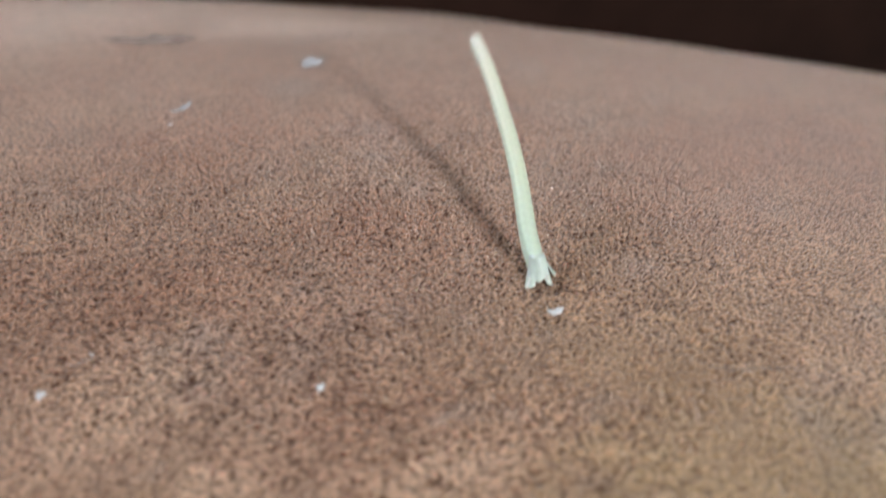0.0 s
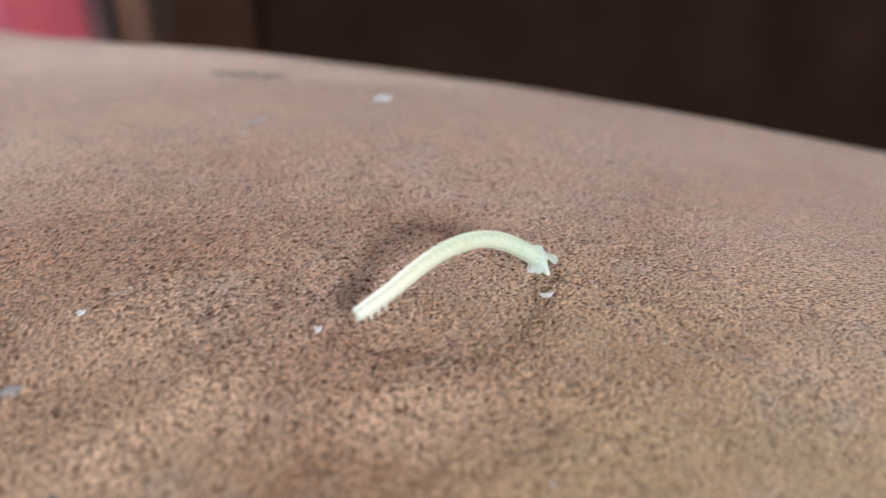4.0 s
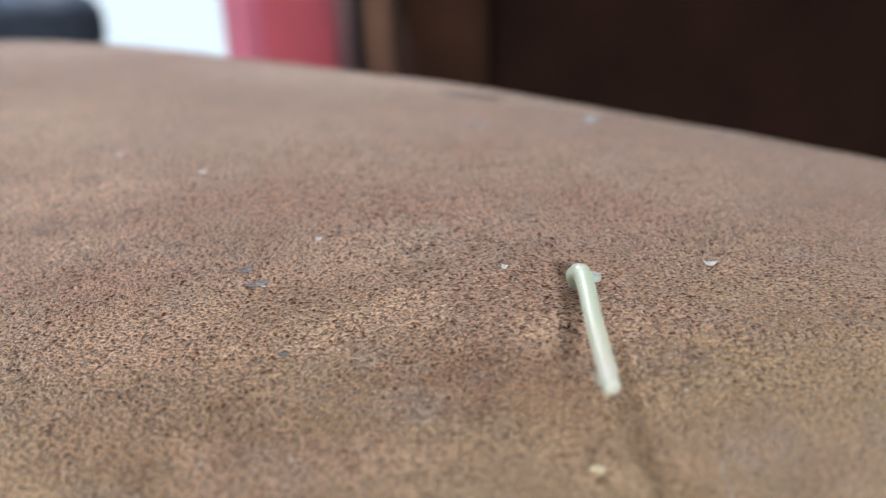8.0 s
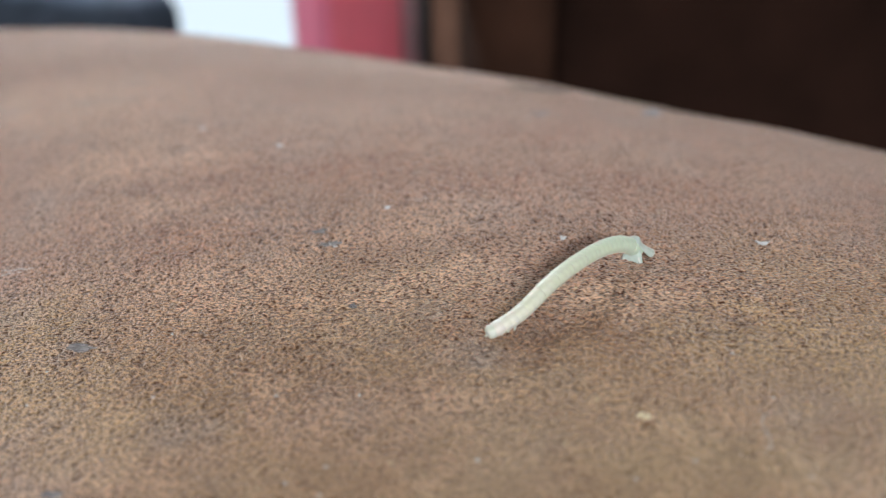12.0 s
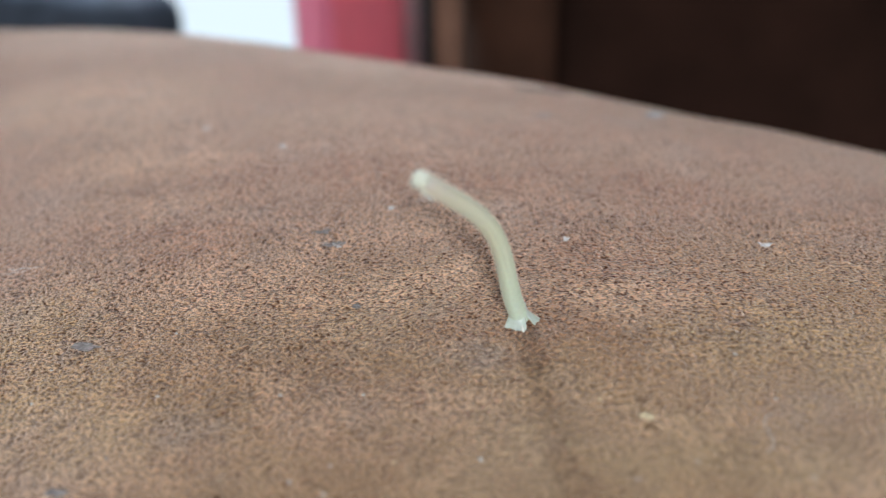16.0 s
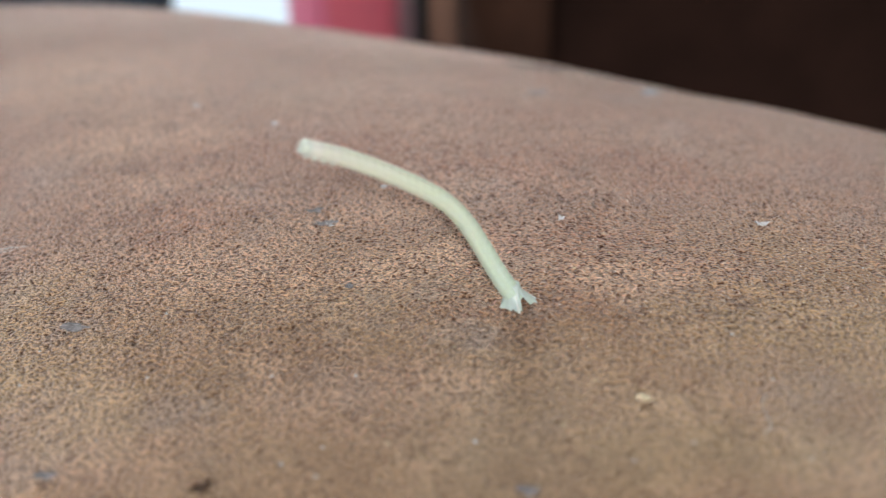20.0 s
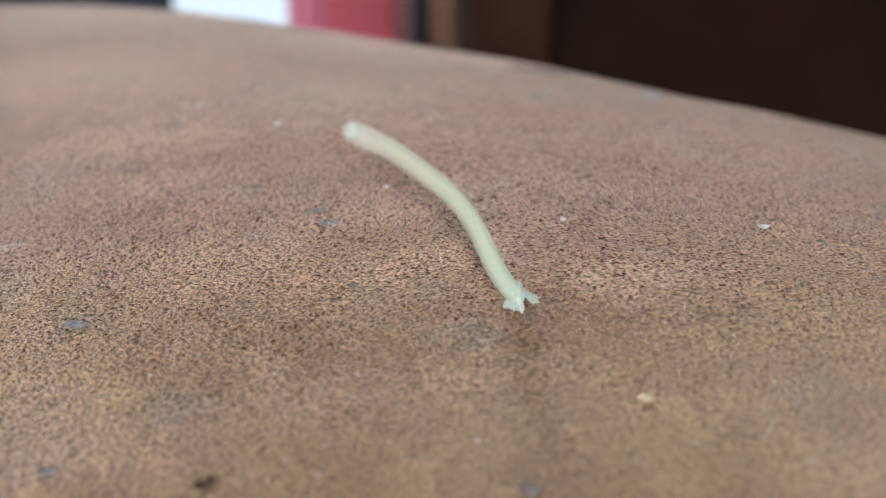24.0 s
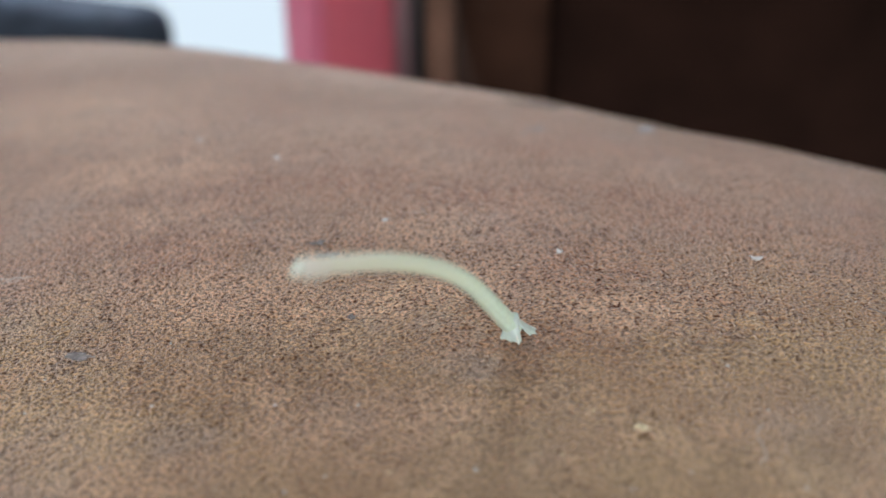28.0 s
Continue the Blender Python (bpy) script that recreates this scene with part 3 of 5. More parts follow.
def caterpillar():
    root = tagged(new("caterpillar"), "slender pale green inchworm standing on its hind claspers", "caterpillar")
    rings = []
    for i in range(RINGS):
        u = i / (RINGS - 1)
        r = 0.00084 - 0.00015 * u + 0.00001 * math.cos(u * 9)
        mat = SKINS[round(u * 15)]
        if i >= RINGS - 4:  # the three thoracic segments swell between deep creases
            profile = ring_profile(r * 1.01, 0.00042, 0.00034, 0.055)
        else:
            profile = ring_profile(r)
        if i % 3 == 1 and i < RINGS - 4:  # a crease between two segments
            profile = [(z, q * (0.95 if abs(z) < 0.00005 else 1.0)) for z, q in profile]
        ob = smooth(part("body_segment", lathe(profile), mat, root))
        rings.append(ob)
        part("down", down(r, i), DOWN, ob, "short fine white hairs")
        if i >= RINGS - 3:
            for side in (-1, 1):
                leg = smooth(part("leg", cone_leg(0.00055, 0.00018, 0.00005, 0.45), SKIN_LEG, ob, "short translucent white true leg"))
                leg.matrix_local = Matrix.Translation((-0.00048, side * 0.00026, 0.0)) @ Euler((side * -0.75, radians(-78), 0)).to_matrix().to_4x4()
    head = smooth(part("head", lathe([(-0.0005, 0.0003), (-0.0003, 0.00050), (-0.0001, 0.00053), (0.0, 0.00060), (0.0003, 0.00064), (0.00055, 0.00061), (0.00072, 0.0005), (0.0008, 0.00032), (0.00082, 0.0001)], 18), SKIN_LEG, root, "rounded whitish head capsule"))
    for side in (-1, 1):
        eye = smooth(part("eye", lathe([(-0.00008, 0.00002), (-0.00004, 0.00007), (0.00004, 0.00007), (0.00008, 0.00002)], 8), EYE, head, "tiny brown eye spots"))
        eye.matrix_local = Matrix.Translation((-0.0002, side * 0.00043, 0.00050))
        jaw = smooth(part("mandible", cone_leg(0.0003, 0.00013, 0.00003), SKIN_LEG, head))
        jaw.matrix_local = Matrix.Translation((-0.00038, side * 0.00014, 0.00068)) @ Euler((0, radians(-25), 0)).to_matrix().to_4x4()
    feet = []
    # webbed tail end: the body flares into three pointed claspers, with a web between two of them
    lobes = ((radians(22), 0.00140, 3.5), (radians(-80), 0.00092, 14), (radians(205), 0.00118, 7), (radians(240), 0.00062, 3))
    bm = bmesh.new()
    layers, sides, steps = [], 64, 14
    for k in range(steps):
        u = k / (steps - 1)
        ring = []
        for j in range(sides):
            a = 2 * math.pi * j / sides
            reach = max(g * max(0.0, math.cos(a - c)) ** p for c, g, p in lobes)
            web = min(1, reach / 0.0008)
            flare = max(0.0, (u - 0.3) / 0.7)
            r = 0.00064 + 0.0001 * min(1.0, 3 * u) + flare ** 1.25 * (0.98 * reach - 0.00003)
            z = 0.0014 - u * (0.0008 + 0.0012 * web) - flare ** 2 * 0.0004 * web
            ring.append(bm.verts.new((r * math.cos(a), r * math.sin(a), z)))
        layers.append(ring)
    inner = [bm.verts.new((v.co.x * 0.88, v.co.y * 0.88, v.co.z + 0.00010)) for v in layers[-1]]
    deep = [bm.verts.new((0.00045 * math.cos(2 * math.pi * j / sides), 0.00045 * math.sin(2 * math.pi * j / sides), 0.0009)) for j in range(sides)]
    layers += [inner, deep]
    for p, q in zip(layers, layers[1:]):
        for j in range(sides):
            bm.faces.new((p[j], q[j], q[(j + 1) % sides], p[(j + 1) % sides]))
    bm.faces.new(layers[0])
    bm.faces.new(deep[::-1])
    feet.append(smooth(part("tail_end", bm, SKIN_FOOT, root, "webbed bluish white tail end")))
    for c, g, _ in lobes[:3]:
        toe = Vector(((0.00082 + g) * math.cos(c), (0.00082 + g) * math.sin(c), -0.00105))
        top = Vector((0.00055 * math.cos(c), 0.00055 * math.sin(c), 0.0005))
        d = toe - top
        n = d.length
        bm = lathe([(0, 0.0001), (n * 0.2, 0.00017), (n * 0.5, 0.00016), (n * 0.8, 0.00011), (n * 0.94, 0.00006), (n, 0.00002)], 10, 0.8)
        bm.transform(Matrix.Translation(top) @ d.to_track_quat("Z", "Y").to_matrix().to_4x4())
        feet.append(smooth(part("proleg", bm, SKIN_TOE, root, "pointed white clasping proleg")))
    return root, rings, head, feet


CATERPILLAR, BODY_RINGS, HEAD, FEET = caterpillar()


def motions():
    keys = []

    def bend(t, foot, stretch, *ways):
        """The body's pose: where it stands, how far it is drawn out, and its heading and rise along the way to the head."""
        dirs = [Vector((math.cos(radians(a)) * math.cos(radians(e)), math.sin(radians(a)) * math.cos(radians(e)), math.sin(radians(e)))) for a, e in ways]
        keys.append((t, Vector(foot), stretch, dirs))

    bend(0, (0.0213, 0.0050, 0.6002), 0.87, (85, 27), (76, 25), (70, 24), (69, 23), (71, 22), (73, 22), (75, 22), (77, 22), (77, 22), (78, 22), (79, 22), (82, 21), (84, 21))
    bend(0.1, (0.0213, 0.0050, 0.6002), 0.87, (78, 28), (77, 23), (78, 21), (79, 20), (81, 19), (85, 17), (89, 16), (93, 14), (98, 11), (101, 10), (103, 8), (105, 8), (105, 8))
    bend(0.2, (0.0213, 0.0050, 0.6002), 0.65, (65, 69), (78, 73), (108, 71), (133, 62), (146, 53), (154, 46), (161, 38), (169, 28), (175, 20), (178, 16), (-179, 15), (-178, 14), (-177, 14))
    bend(0.3, (0.0213, 0.0050, 0.6002), 0.87, (66, 26), (68, 20), (73, 17), (78, 15), (82, 14), (86, 12), (90, 10), (96, 7), (102, 3), (106, -1), (110, -4), (112, -6), (113, -7))
    bend(0.4, (0.0213, 0.0050, 0.6002), 0.87, (86, 16), (83, 10), (82, 9), (83, 8), (84, 7), (87, 6), (90, 4), (93, 2), (98, -1), (103, -6), (108, -10), (111, -13), (112, -14))
    bend(0.5, (0.0213, 0.0050, 0.6002), 0.87, (78, 32), (80, 26), (86, 22), (91, 19), (94, 17), (97, 15), (100, 13), (104, 10), (109, 6), (114, 1), (117, -2), (119, -5), (120, -5))
    bend(0.6, (0.0213, 0.0050, 0.6002), 0.87, (78, 29), (78, 23), (81, 20), (84, 18), (88, 16), (92, 14), (96, 12), (100, 9), (104, 6), (108, 2), (111, 0), (112, -1), (113, -2))
    bend(0.7, (0.0213, 0.0050, 0.6002), 0.87, (67, 29), (69, 23), (74, 20), (81, 17), (85, 15), (89, 14), (92, 12), (96, 10), (100, 7), (105, 3), (109, -1), (112, -4), (113, -4))
    bend(0.8, (0.0213, 0.0050, 0.6002), 0.87, (80, 35), (81, 30), (86, 27), (91, 24), (94, 22), (97, 20), (100, 18), (104, 15), (109, 12), (113, 7), (116, 4), (118, 3), (119, 2))
    bend(0.9, (0.0213, 0.0050, 0.6002), 1.13, (78, 28), (78, 22), (81, 19), (85, 18), (88, 16), (91, 15), (94, 14), (96, 13), (98, 12), (100, 11), (102, 10), (102, 10), (103, 10))
    bend(1, (0.0213, 0.0050, 0.6002), 1.13, (86, 33), (78, 31), (72, 30), (71, 29), (71, 29), (71, 29), (72, 29), (73, 29), (73, 30), (73, 30), (74, 30), (76, 30), (77, 30))
    bend(1.1, (0.0213, 0.0050, 0.6002), 1.13, (85, 32), (87, 26), (92, 22), (96, 19), (98, 18), (99, 17), (101, 16), (102, 16), (103, 15), (104, 15), (105, 15), (105, 15), (106, 15))
    bend(1.2, (0.0213, 0.0050, 0.6002), 0.89, (110, 45), (112, 44), (116, 41), (120, 38), (124, 35), (129, 30), (134, 24), (138, 19), (142, 14), (144, 11), (145, 9), (146, 8), (146, 7))
    bend(1.3, (0.0213, 0.0050, 0.6002), 0.86, (109, 46), (116, 42), (126, 33), (133, 26), (139, 17), (146, 8), (150, 2), (152, -2), (153, -3), (154, -4), (154, -5), (154, -5), (154, -5))
    bend(1.4, (0.0213, 0.0050, 0.6002), 0.82, (116, 42), (117, 41), (119, 39), (123, 36), (128, 31), (135, 23), (140, 16), (144, 10), (146, 6), (148, 4), (149, 2), (149, 1), (149, 1))
    bend(1.5, (0.0213, 0.0050, 0.6002), 0.84, (97, 51), (101, 50), (107, 47), (112, 44), (116, 41), (122, 36), (129, 29), (135, 23), (138, 18), (140, 16), (141, 14), (141, 13), (142, 13))
    bend(1.6, (0.0213, 0.0050, 0.6002), 0.82, (89, 49), (91, 48), (94, 46), (98, 43), (103, 41), (108, 38), (115, 33), (122, 27), (127, 21), (130, 18), (131, 16), (132, 14), (132, 14))
    bend(1.7, (0.0213, 0.0050, 0.6002), 0.82, (122, 72), (137, 74), (149, 74), (157, 73), (163, 72), (168, 71), (172, 69), (175, 66), (178, 63), (-179, 60), (-176, 58), (-174, 56), (-171, 55))
    bend(1.8, (0.0213, 0.0050, 0.6002), 0.82, (117, 78), (144, 82), (-172, 86), (-111, 85), (-103, 83), (-108, 81), (-118, 79), (-127, 78), (-126, 76), (-116, 74), (-104, 71), (-98, 67), (-98, 65))
    bend(1.9, (0.0213, 0.0050, 0.6002), 0.82, (-174, 78), (-149, 75), (-133, 73), (-119, 71), (-113, 68), (-112, 66), (-113, 64), (-117, 62), (-119, 60), (-116, 58), (-110, 55), (-106, 52), (-106, 50))
    bend(2, (0.0213, 0.0050, 0.6002), 0.68, (85, 29), (78, 25), (72, 24), (71, 24), (74, 22), (79, 21), (84, 19), (88, 17), (90, 16), (94, 14), (99, 10), (105, 6), (107, 4))
    bend(2.1, (0.0213, 0.0050, 0.6002), 0.55, (123, 56), (133, 55), (141, 50), (148, 44), (155, 35), (161, 26), (167, 17), (173, 9), (178, 2), (-178, -2), (-176, -4), (-174, -5), (-173, -5))
    bend(2.2, (0.0213, 0.0050, 0.6002), 0.48, (115, 68), (140, 60), (158, 39), (168, 24), (-179, 5), (-161, -13), (-149, -20), (-142, -22), (-139, -22), (-137, -21), (-135, -21), (-134, -20), (-134, -20))
    bend(2.3, (0.0213, 0.0050, 0.6002), 0.49, (131, 66), (142, 67), (149, 67), (155, 66), (160, 63), (164, 57), (169, 46), (176, 33), (-177, 20), (-170, 10), (-165, 5), (-162, 3), (-161, 2))
    bend(2.4, (0.0213, 0.0050, 0.6002), 0.68, (88, 31), (87, 26), (88, 23), (91, 21), (95, 17), (101, 13), (107, 8), (112, 2), (117, -3), (119, -7), (121, -10), (122, -11), (122, -11))
    bend(2.5, (0.0213, 0.0050, 0.6002), 0.68, (111, 39), (107, 40), (102, 42), (102, 42), (107, 38), (115, 32), (124, 24), (129, 18), (132, 14), (136, 9), (141, 2), (144, -4), (146, -7))
    bend(4.5, (0.0213, 0.0050, 0.6002), 0.73, (-155, 36), (-154, 33), (-153, 28), (-151, 22), (-147, 14), (-144, 6), (-142, 0), (-141, -6), (-140, -14), (-141, -21), (-147, -25), (-156, -25), (-160, -24))
    bend(4.6, (0.0213, 0.0050, 0.6002), 0.66, (-149, 32), (-148, 31), (-148, 28), (-146, 23), (-143, 15), (-141, 9), (-139, 3), (-139, -2), (-141, -9), (-145, -17), (-150, -26), (-155, -33), (-157, -36))
    bend(4.7, (0.0213, 0.0050, 0.6002), 0.69, (-62, 45), (-149, 36), (-150, 24), (-149, 20), (-147, 16), (-146, 10), (-144, 3), (-143, -4), (-144, -11), (-147, -19), (-150, -27), (-154, -33), (-155, -35))
    bend(4.8, (0.0213, 0.0050, 0.6002), 0.71, (-148, 20), (-148, 22), (-150, 27), (-151, 28), (-151, 27), (-151, 21), (-147, 9), (-140, -6), (-137, -16), (-139, -23), (-143, -30), (-148, -34), (-149, -36))
    bend(4.9, (0.0135, 0.0035, 0.6016), 0.71, (-135, 53), (-135, 53), (-134, 54), (-135, 54), (-140, 51), (-142, 20), (-127, -9), (-121, -22), (-116, -39), (-104, -61), (-117, -76), (178, -68), (169, -62))
    bend(5, (0.0083, 0.0007, 0.6018), 0.65, (-138, 35), (-127, 55), (-114, 61), (-114, 62), (-128, 59), (-137, 14), (-127, -13), (-124, -33), (-109, -63), (-12, -65), (16, -40), (125, -74), (137, -65))
    bend(5.1, (0.0066, -0.0025, 0.6018), 0.66, (-97, 68), (-99, 68), (-106, 68), (-117, 69), (-137, 69), (-163, 48), (-146, -24), (-137, -60), (-28, -79), (16, -66), (31, -68), (69, -75), (92, -75))
    bend(5.2, (0.0066, -0.0036, 0.6008), 0.69, (-62, 64), (-64, 65), (-70, 69), (-83, 74), (-117, 79), (-178, 74), (-166, -1), (-148, -56), (-141, -82), (20, -81), (35, -76), (92, -78), (128, -71))
    bend(5.3, (0.0066, -0.0036, 0.6008), 0.71, (-62, 69), (-64, 69), (-67, 71), (-74, 76), (-112, 83), (168, 75), (-168, -5), (-148, -57), (-142, -80), (11, -83), (30, -78), (73, -81), (107, -80))
    bend(5.4, (0.0066, -0.0036, 0.6008), 0.82, (-70, 86), (-84, 80), (-77, 75), (-70, 70), (-69, 67), (-75, 65), (-88, 66), (-109, 64), (-128, 56), (-138, 27), (-131, 6), (-128, 4), (-126, 4))
    bend(5.5, (0.0066, -0.0036, 0.6008), 0.82, (177, 59), (-171, 61), (-163, 65), (-156, 65), (-152, 63), (-150, 60), (-149, 54), (-148, 49), (-146, 45), (-144, 42), (-141, 39), (-139, 38), (-137, 37))
    bend(5.6, (0.0066, -0.0036, 0.6008), 0.82, (-47, 71), (-66, 68), (-78, 66), (-85, 64), (-89, 62), (-91, 60), (-92, 58), (-92, 56), (-91, 54), (-90, 51), (-89, 49), (-89, 47), (-90, 45))
    bend(5.7, (0.0066, -0.0036, 0.6008), 0.82, (-82, 52), (-89, 48), (-93, 47), (-95, 45), (-94, 43), (-91, 40), (-87, 34), (-88, 25), (-92, 20), (-95, 19), (-96, 19), (-97, 19), (-98, 20))
    bend(5.8, (0.0066, -0.0036, 0.6008), 0.82, (-116, 75), (-125, 64), (-139, 36), (-134, 19), (-129, 14), (-125, 11), (-121, 10), (-117, 9), (-114, 9), (-112, 9), (-110, 10), (-108, 11), (-108, 12))
    bend(5.9, (0.0066, -0.0036, 0.6008), 0.82, (-159, 56), (-149, 46), (-141, 20), (-130, 6), (-124, 2), (-118, 0), (-114, 0), (-112, 1), (-111, 2), (-110, 4), (-109, 6), (-108, 8), (-108, 9))
    bend(6, (0.0066, -0.0036, 0.6008), 0.82, (-140, 54), (-123, 57), (-112, 57), (-113, 54), (-120, 48), (-124, 40), (-124, 34), (-123, 30), (-122, 27), (-120, 24), (-118, 23), (-117, 22), (-116, 22))
    bend(6.1, (0.0066, -0.0036, 0.6008), 0.82, (160, 67), (175, 63), (-177, 57), (-173, 54), (-170, 52), (-167, 49), (-164, 45), (-162, 41), (-159, 37), (-157, 33), (-154, 31), (-152, 30), (-151, 30))
    bend(6.2, (0.0066, -0.0036, 0.6008), 0.82, (161, 53), (174, 42), (-179, 34), (-176, 31), (-173, 27), (-170, 23), (-168, 19), (-165, 16), (-163, 13), (-162, 12), (-161, 12), (-160, 11), (-159, 11))
    bend(6.3, (0.0066, -0.0036, 0.6008), 0.82, (172, 51), (-173, 34), (-165, 21), (-161, 15), (-156, 9), (-152, 3), (-148, -1), (-145, -4), (-142, -5), (-140, -6), (-138, -6), (-137, -5), (-136, -5))
    bend(6.4, (0.0066, -0.0036, 0.6008), 0.82, (176, 47), (-179, 49), (-175, 50), (-172, 48), (-168, 43), (-165, 37), (-162, 32), (-159, 28), (-157, 24), (-154, 22), (-152, 21), (-151, 20), (-150, 20))
    bend(6.5, (0.0066, -0.0036, 0.6008), 0.85, (147, 66), (156, 66), (163, 65), (167, 64), (170, 64), (173, 63), (176, 62), (179, 59), (-177, 54), (-174, 48), (-171, 44), (-169, 41), (-168, 40))
    bend(6.6, (0.0066, -0.0036, 0.6008), 0.83, (158, 57), (164, 58), (168, 58), (171, 57), (174, 57), (176, 55), (179, 53), (-179, 52), (-177, 50), (-176, 50), (-174, 49), (-173, 49), (-172, 49))
    bend(6.7, (0.0066, -0.0036, 0.6008), 0.89, (168, 43), (174, 42), (178, 38), (-178, 33), (-174, 28), (-171, 22), (-168, 18), (-166, 15), (-164, 13), (-163, 12), (-161, 11), (-160, 10), (-160, 10))
    bend(6.8, (0.0066, -0.0036, 0.6008), 0.87, (172, 38), (172, 44), (173, 47), (176, 44), (-179, 36), (-174, 29), (-171, 24), (-169, 21), (-167, 18), (-166, 17), (-165, 16), (-164, 16), (-163, 16))
    bend(6.9, (0.0066, -0.0036, 0.6008), 0.82, (169, 60), (177, 63), (-178, 67), (-174, 69), (-169, 67), (-166, 64), (-164, 58), (-161, 52), (-159, 46), (-157, 42), (-155, 40), (-153, 38), (-152, 38))
    bend(7, (0.0066, -0.0036, 0.6008), 0.82, (172, 76), (-159, 80), (-107, 83), (-93, 80), (-98, 78), (-110, 76), (-118, 73), (-121, 70), (-121, 68), (-119, 66), (-116, 65), (-112, 64), (-110, 62))
    bend(7.1, (0.0066, -0.0036, 0.6008), 0.82, (-125, 68), (-118, 61), (-117, 58), (-116, 55), (-117, 52), (-118, 49), (-120, 45), (-122, 41), (-122, 37), (-122, 33), (-121, 31), (-120, 30), (-119, 29))
    bend(7.2, (0.0066, -0.0036, 0.6008), 0.82, (-144, 49), (-132, 51), (-126, 51), (-125, 48), (-125, 43), (-127, 36), (-126, 27), (-123, 21), (-120, 18), (-118, 17), (-116, 16), (-114, 16), (-113, 16))
    bend(7.3, (0.0066, -0.0036, 0.6008), 0.82, (-129, 73), (-118, 67), (-112, 64), (-107, 62), (-103, 60), (-101, 58), (-100, 56), (-99, 54), (-97, 52), (-94, 50), (-90, 48), (-89, 45), (-90, 44))
    bend(7.4, (0.0066, -0.0036, 0.6008), 0.82, (-83, 76), (-83, 69), (-74, 62), (-68, 55), (-67, 50), (-68, 47), (-70, 45), (-72, 42), (-73, 39), (-74, 36), (-76, 33), (-78, 31), (-80, 30))
    bend(7.5, (0.0066, -0.0036, 0.6008), 0.82, (-96, 61), (-128, 40), (-126, 24), (-115, 10), (-107, 7), (-104, 8), (-103, 9), (-103, 11), (-104, 12), (-104, 14), (-105, 15), (-105, 16), (-105, 17))
    bend(7.6, (0.0066, -0.0036, 0.6008), 0.82, (-151, 28), (-142, 23), (-130, 7), (-116, -3), (-110, -3), (-107, -2), (-107, 0), (-107, 2), (-107, 4), (-106, 6), (-106, 8), (-106, 9), (-106, 11))
    bend(7.7, (0.0066, -0.0036, 0.6008), 0.82, (-127, 50), (-119, 47), (-115, 46), (-113, 45), (-113, 43), (-114, 40), (-117, 27), (-111, 13), (-107, 12), (-104, 12), (-102, 12), (-101, 13), (-101, 14))
    bend(7.8, (0.0066, -0.0036, 0.6008), 0.82, (-105, 64), (-93, 57), (-83, 51), (-79, 45), (-76, 36), (-77, 22), (-82, 16), (-85, 14), (-87, 15), (-88, 15), (-90, 16), (-91, 17), (-92, 17))
    bend(7.9, (0.0066, -0.0036, 0.6008), 0.82, (-137, 59), (-65, 31), (-73, 9), (-84, 3), (-91, 2), (-95, 3), (-96, 5), (-97, 6), (-97, 8), (-98, 10), (-98, 11), (-98, 13), (-99, 14))
    bend(8, (0.0066, -0.0036, 0.6008), 0.82, (-141, 15), (-72, 45), (-89, -3), (-94, -1), (-95, 1), (-95, 3), (-95, 5), (-95, 7), (-95, 8), (-96, 10), (-96, 12), (-97, 13), (-97, 14))
    bend(8.1, (0.0066, -0.0036, 0.6008), 0.82, (-103, 44), (-102, 41), (-102, 39), (-102, 38), (-102, 37), (-102, 36), (-101, 35), (-101, 35), (-101, 34), (-101, 34), (-101, 33), (-101, 32), (-101, 32))
    bend(8.2, (0.0066, -0.0036, 0.6008), 0.82, (-154, 37), (-146, 43), (-140, 47), (-137, 46), (-136, 40), (-134, 31), (-132, 24), (-129, 19), (-126, 18), (-124, 17), (-122, 17), (-121, 17), (-119, 17))
    bend(8.3, (0.0066, -0.0036, 0.6008), 0.82, (-149, 26), (-139, 18), (-127, 5), (-120, 2), (-117, 2), (-114, 2), (-112, 3), (-111, 5), (-110, 6), (-108, 7), (-107, 9), (-107, 10), (-106, 11))
    bend(8.4, (0.0066, -0.0036, 0.6008), 0.82, (-147, 53), (-141, 42), (-137, 34), (-134, 25), (-127, 14), (-121, 8), (-117, 7), (-115, 7), (-114, 8), (-113, 9), (-112, 10), (-111, 11), (-110, 12))
    bend(8.5, (0.0066, -0.0036, 0.6008), 0.82, (-153, 54), (-146, 37), (-141, 27), (-135, 18), (-129, 10), (-124, 6), (-120, 5), (-117, 5), (-115, 5), (-113, 6), (-112, 7), (-110, 8), (-110, 9))
    bend(8.6, (0.0066, -0.0036, 0.6008), 0.82, (-151, 33), (-143, 30), (-137, 22), (-130, 12), (-124, 7), (-120, 6), (-118, 6), (-116, 6), (-114, 7), (-113, 8), (-112, 9), (-111, 11), (-110, 12))
    bend(8.7, (0.0066, -0.0036, 0.6008), 0.82, (-157, 33), (-149, 31), (-143, 23), (-135, 11), (-129, 5), (-124, 3), (-122, 3), (-120, 4), (-119, 5), (-118, 7), (-117, 8), (-116, 10), (-115, 11))
    bend(8.8, (0.0066, -0.0036, 0.6008), 0.71, (-140, 30), (-140, 29), (-139, 26), (-137, 19), (-133, 9), (-128, 1), (-126, -5), (-126, -10), (-128, -15), (-133, -20), (-139, -25), (-145, -29), (-147, -31))
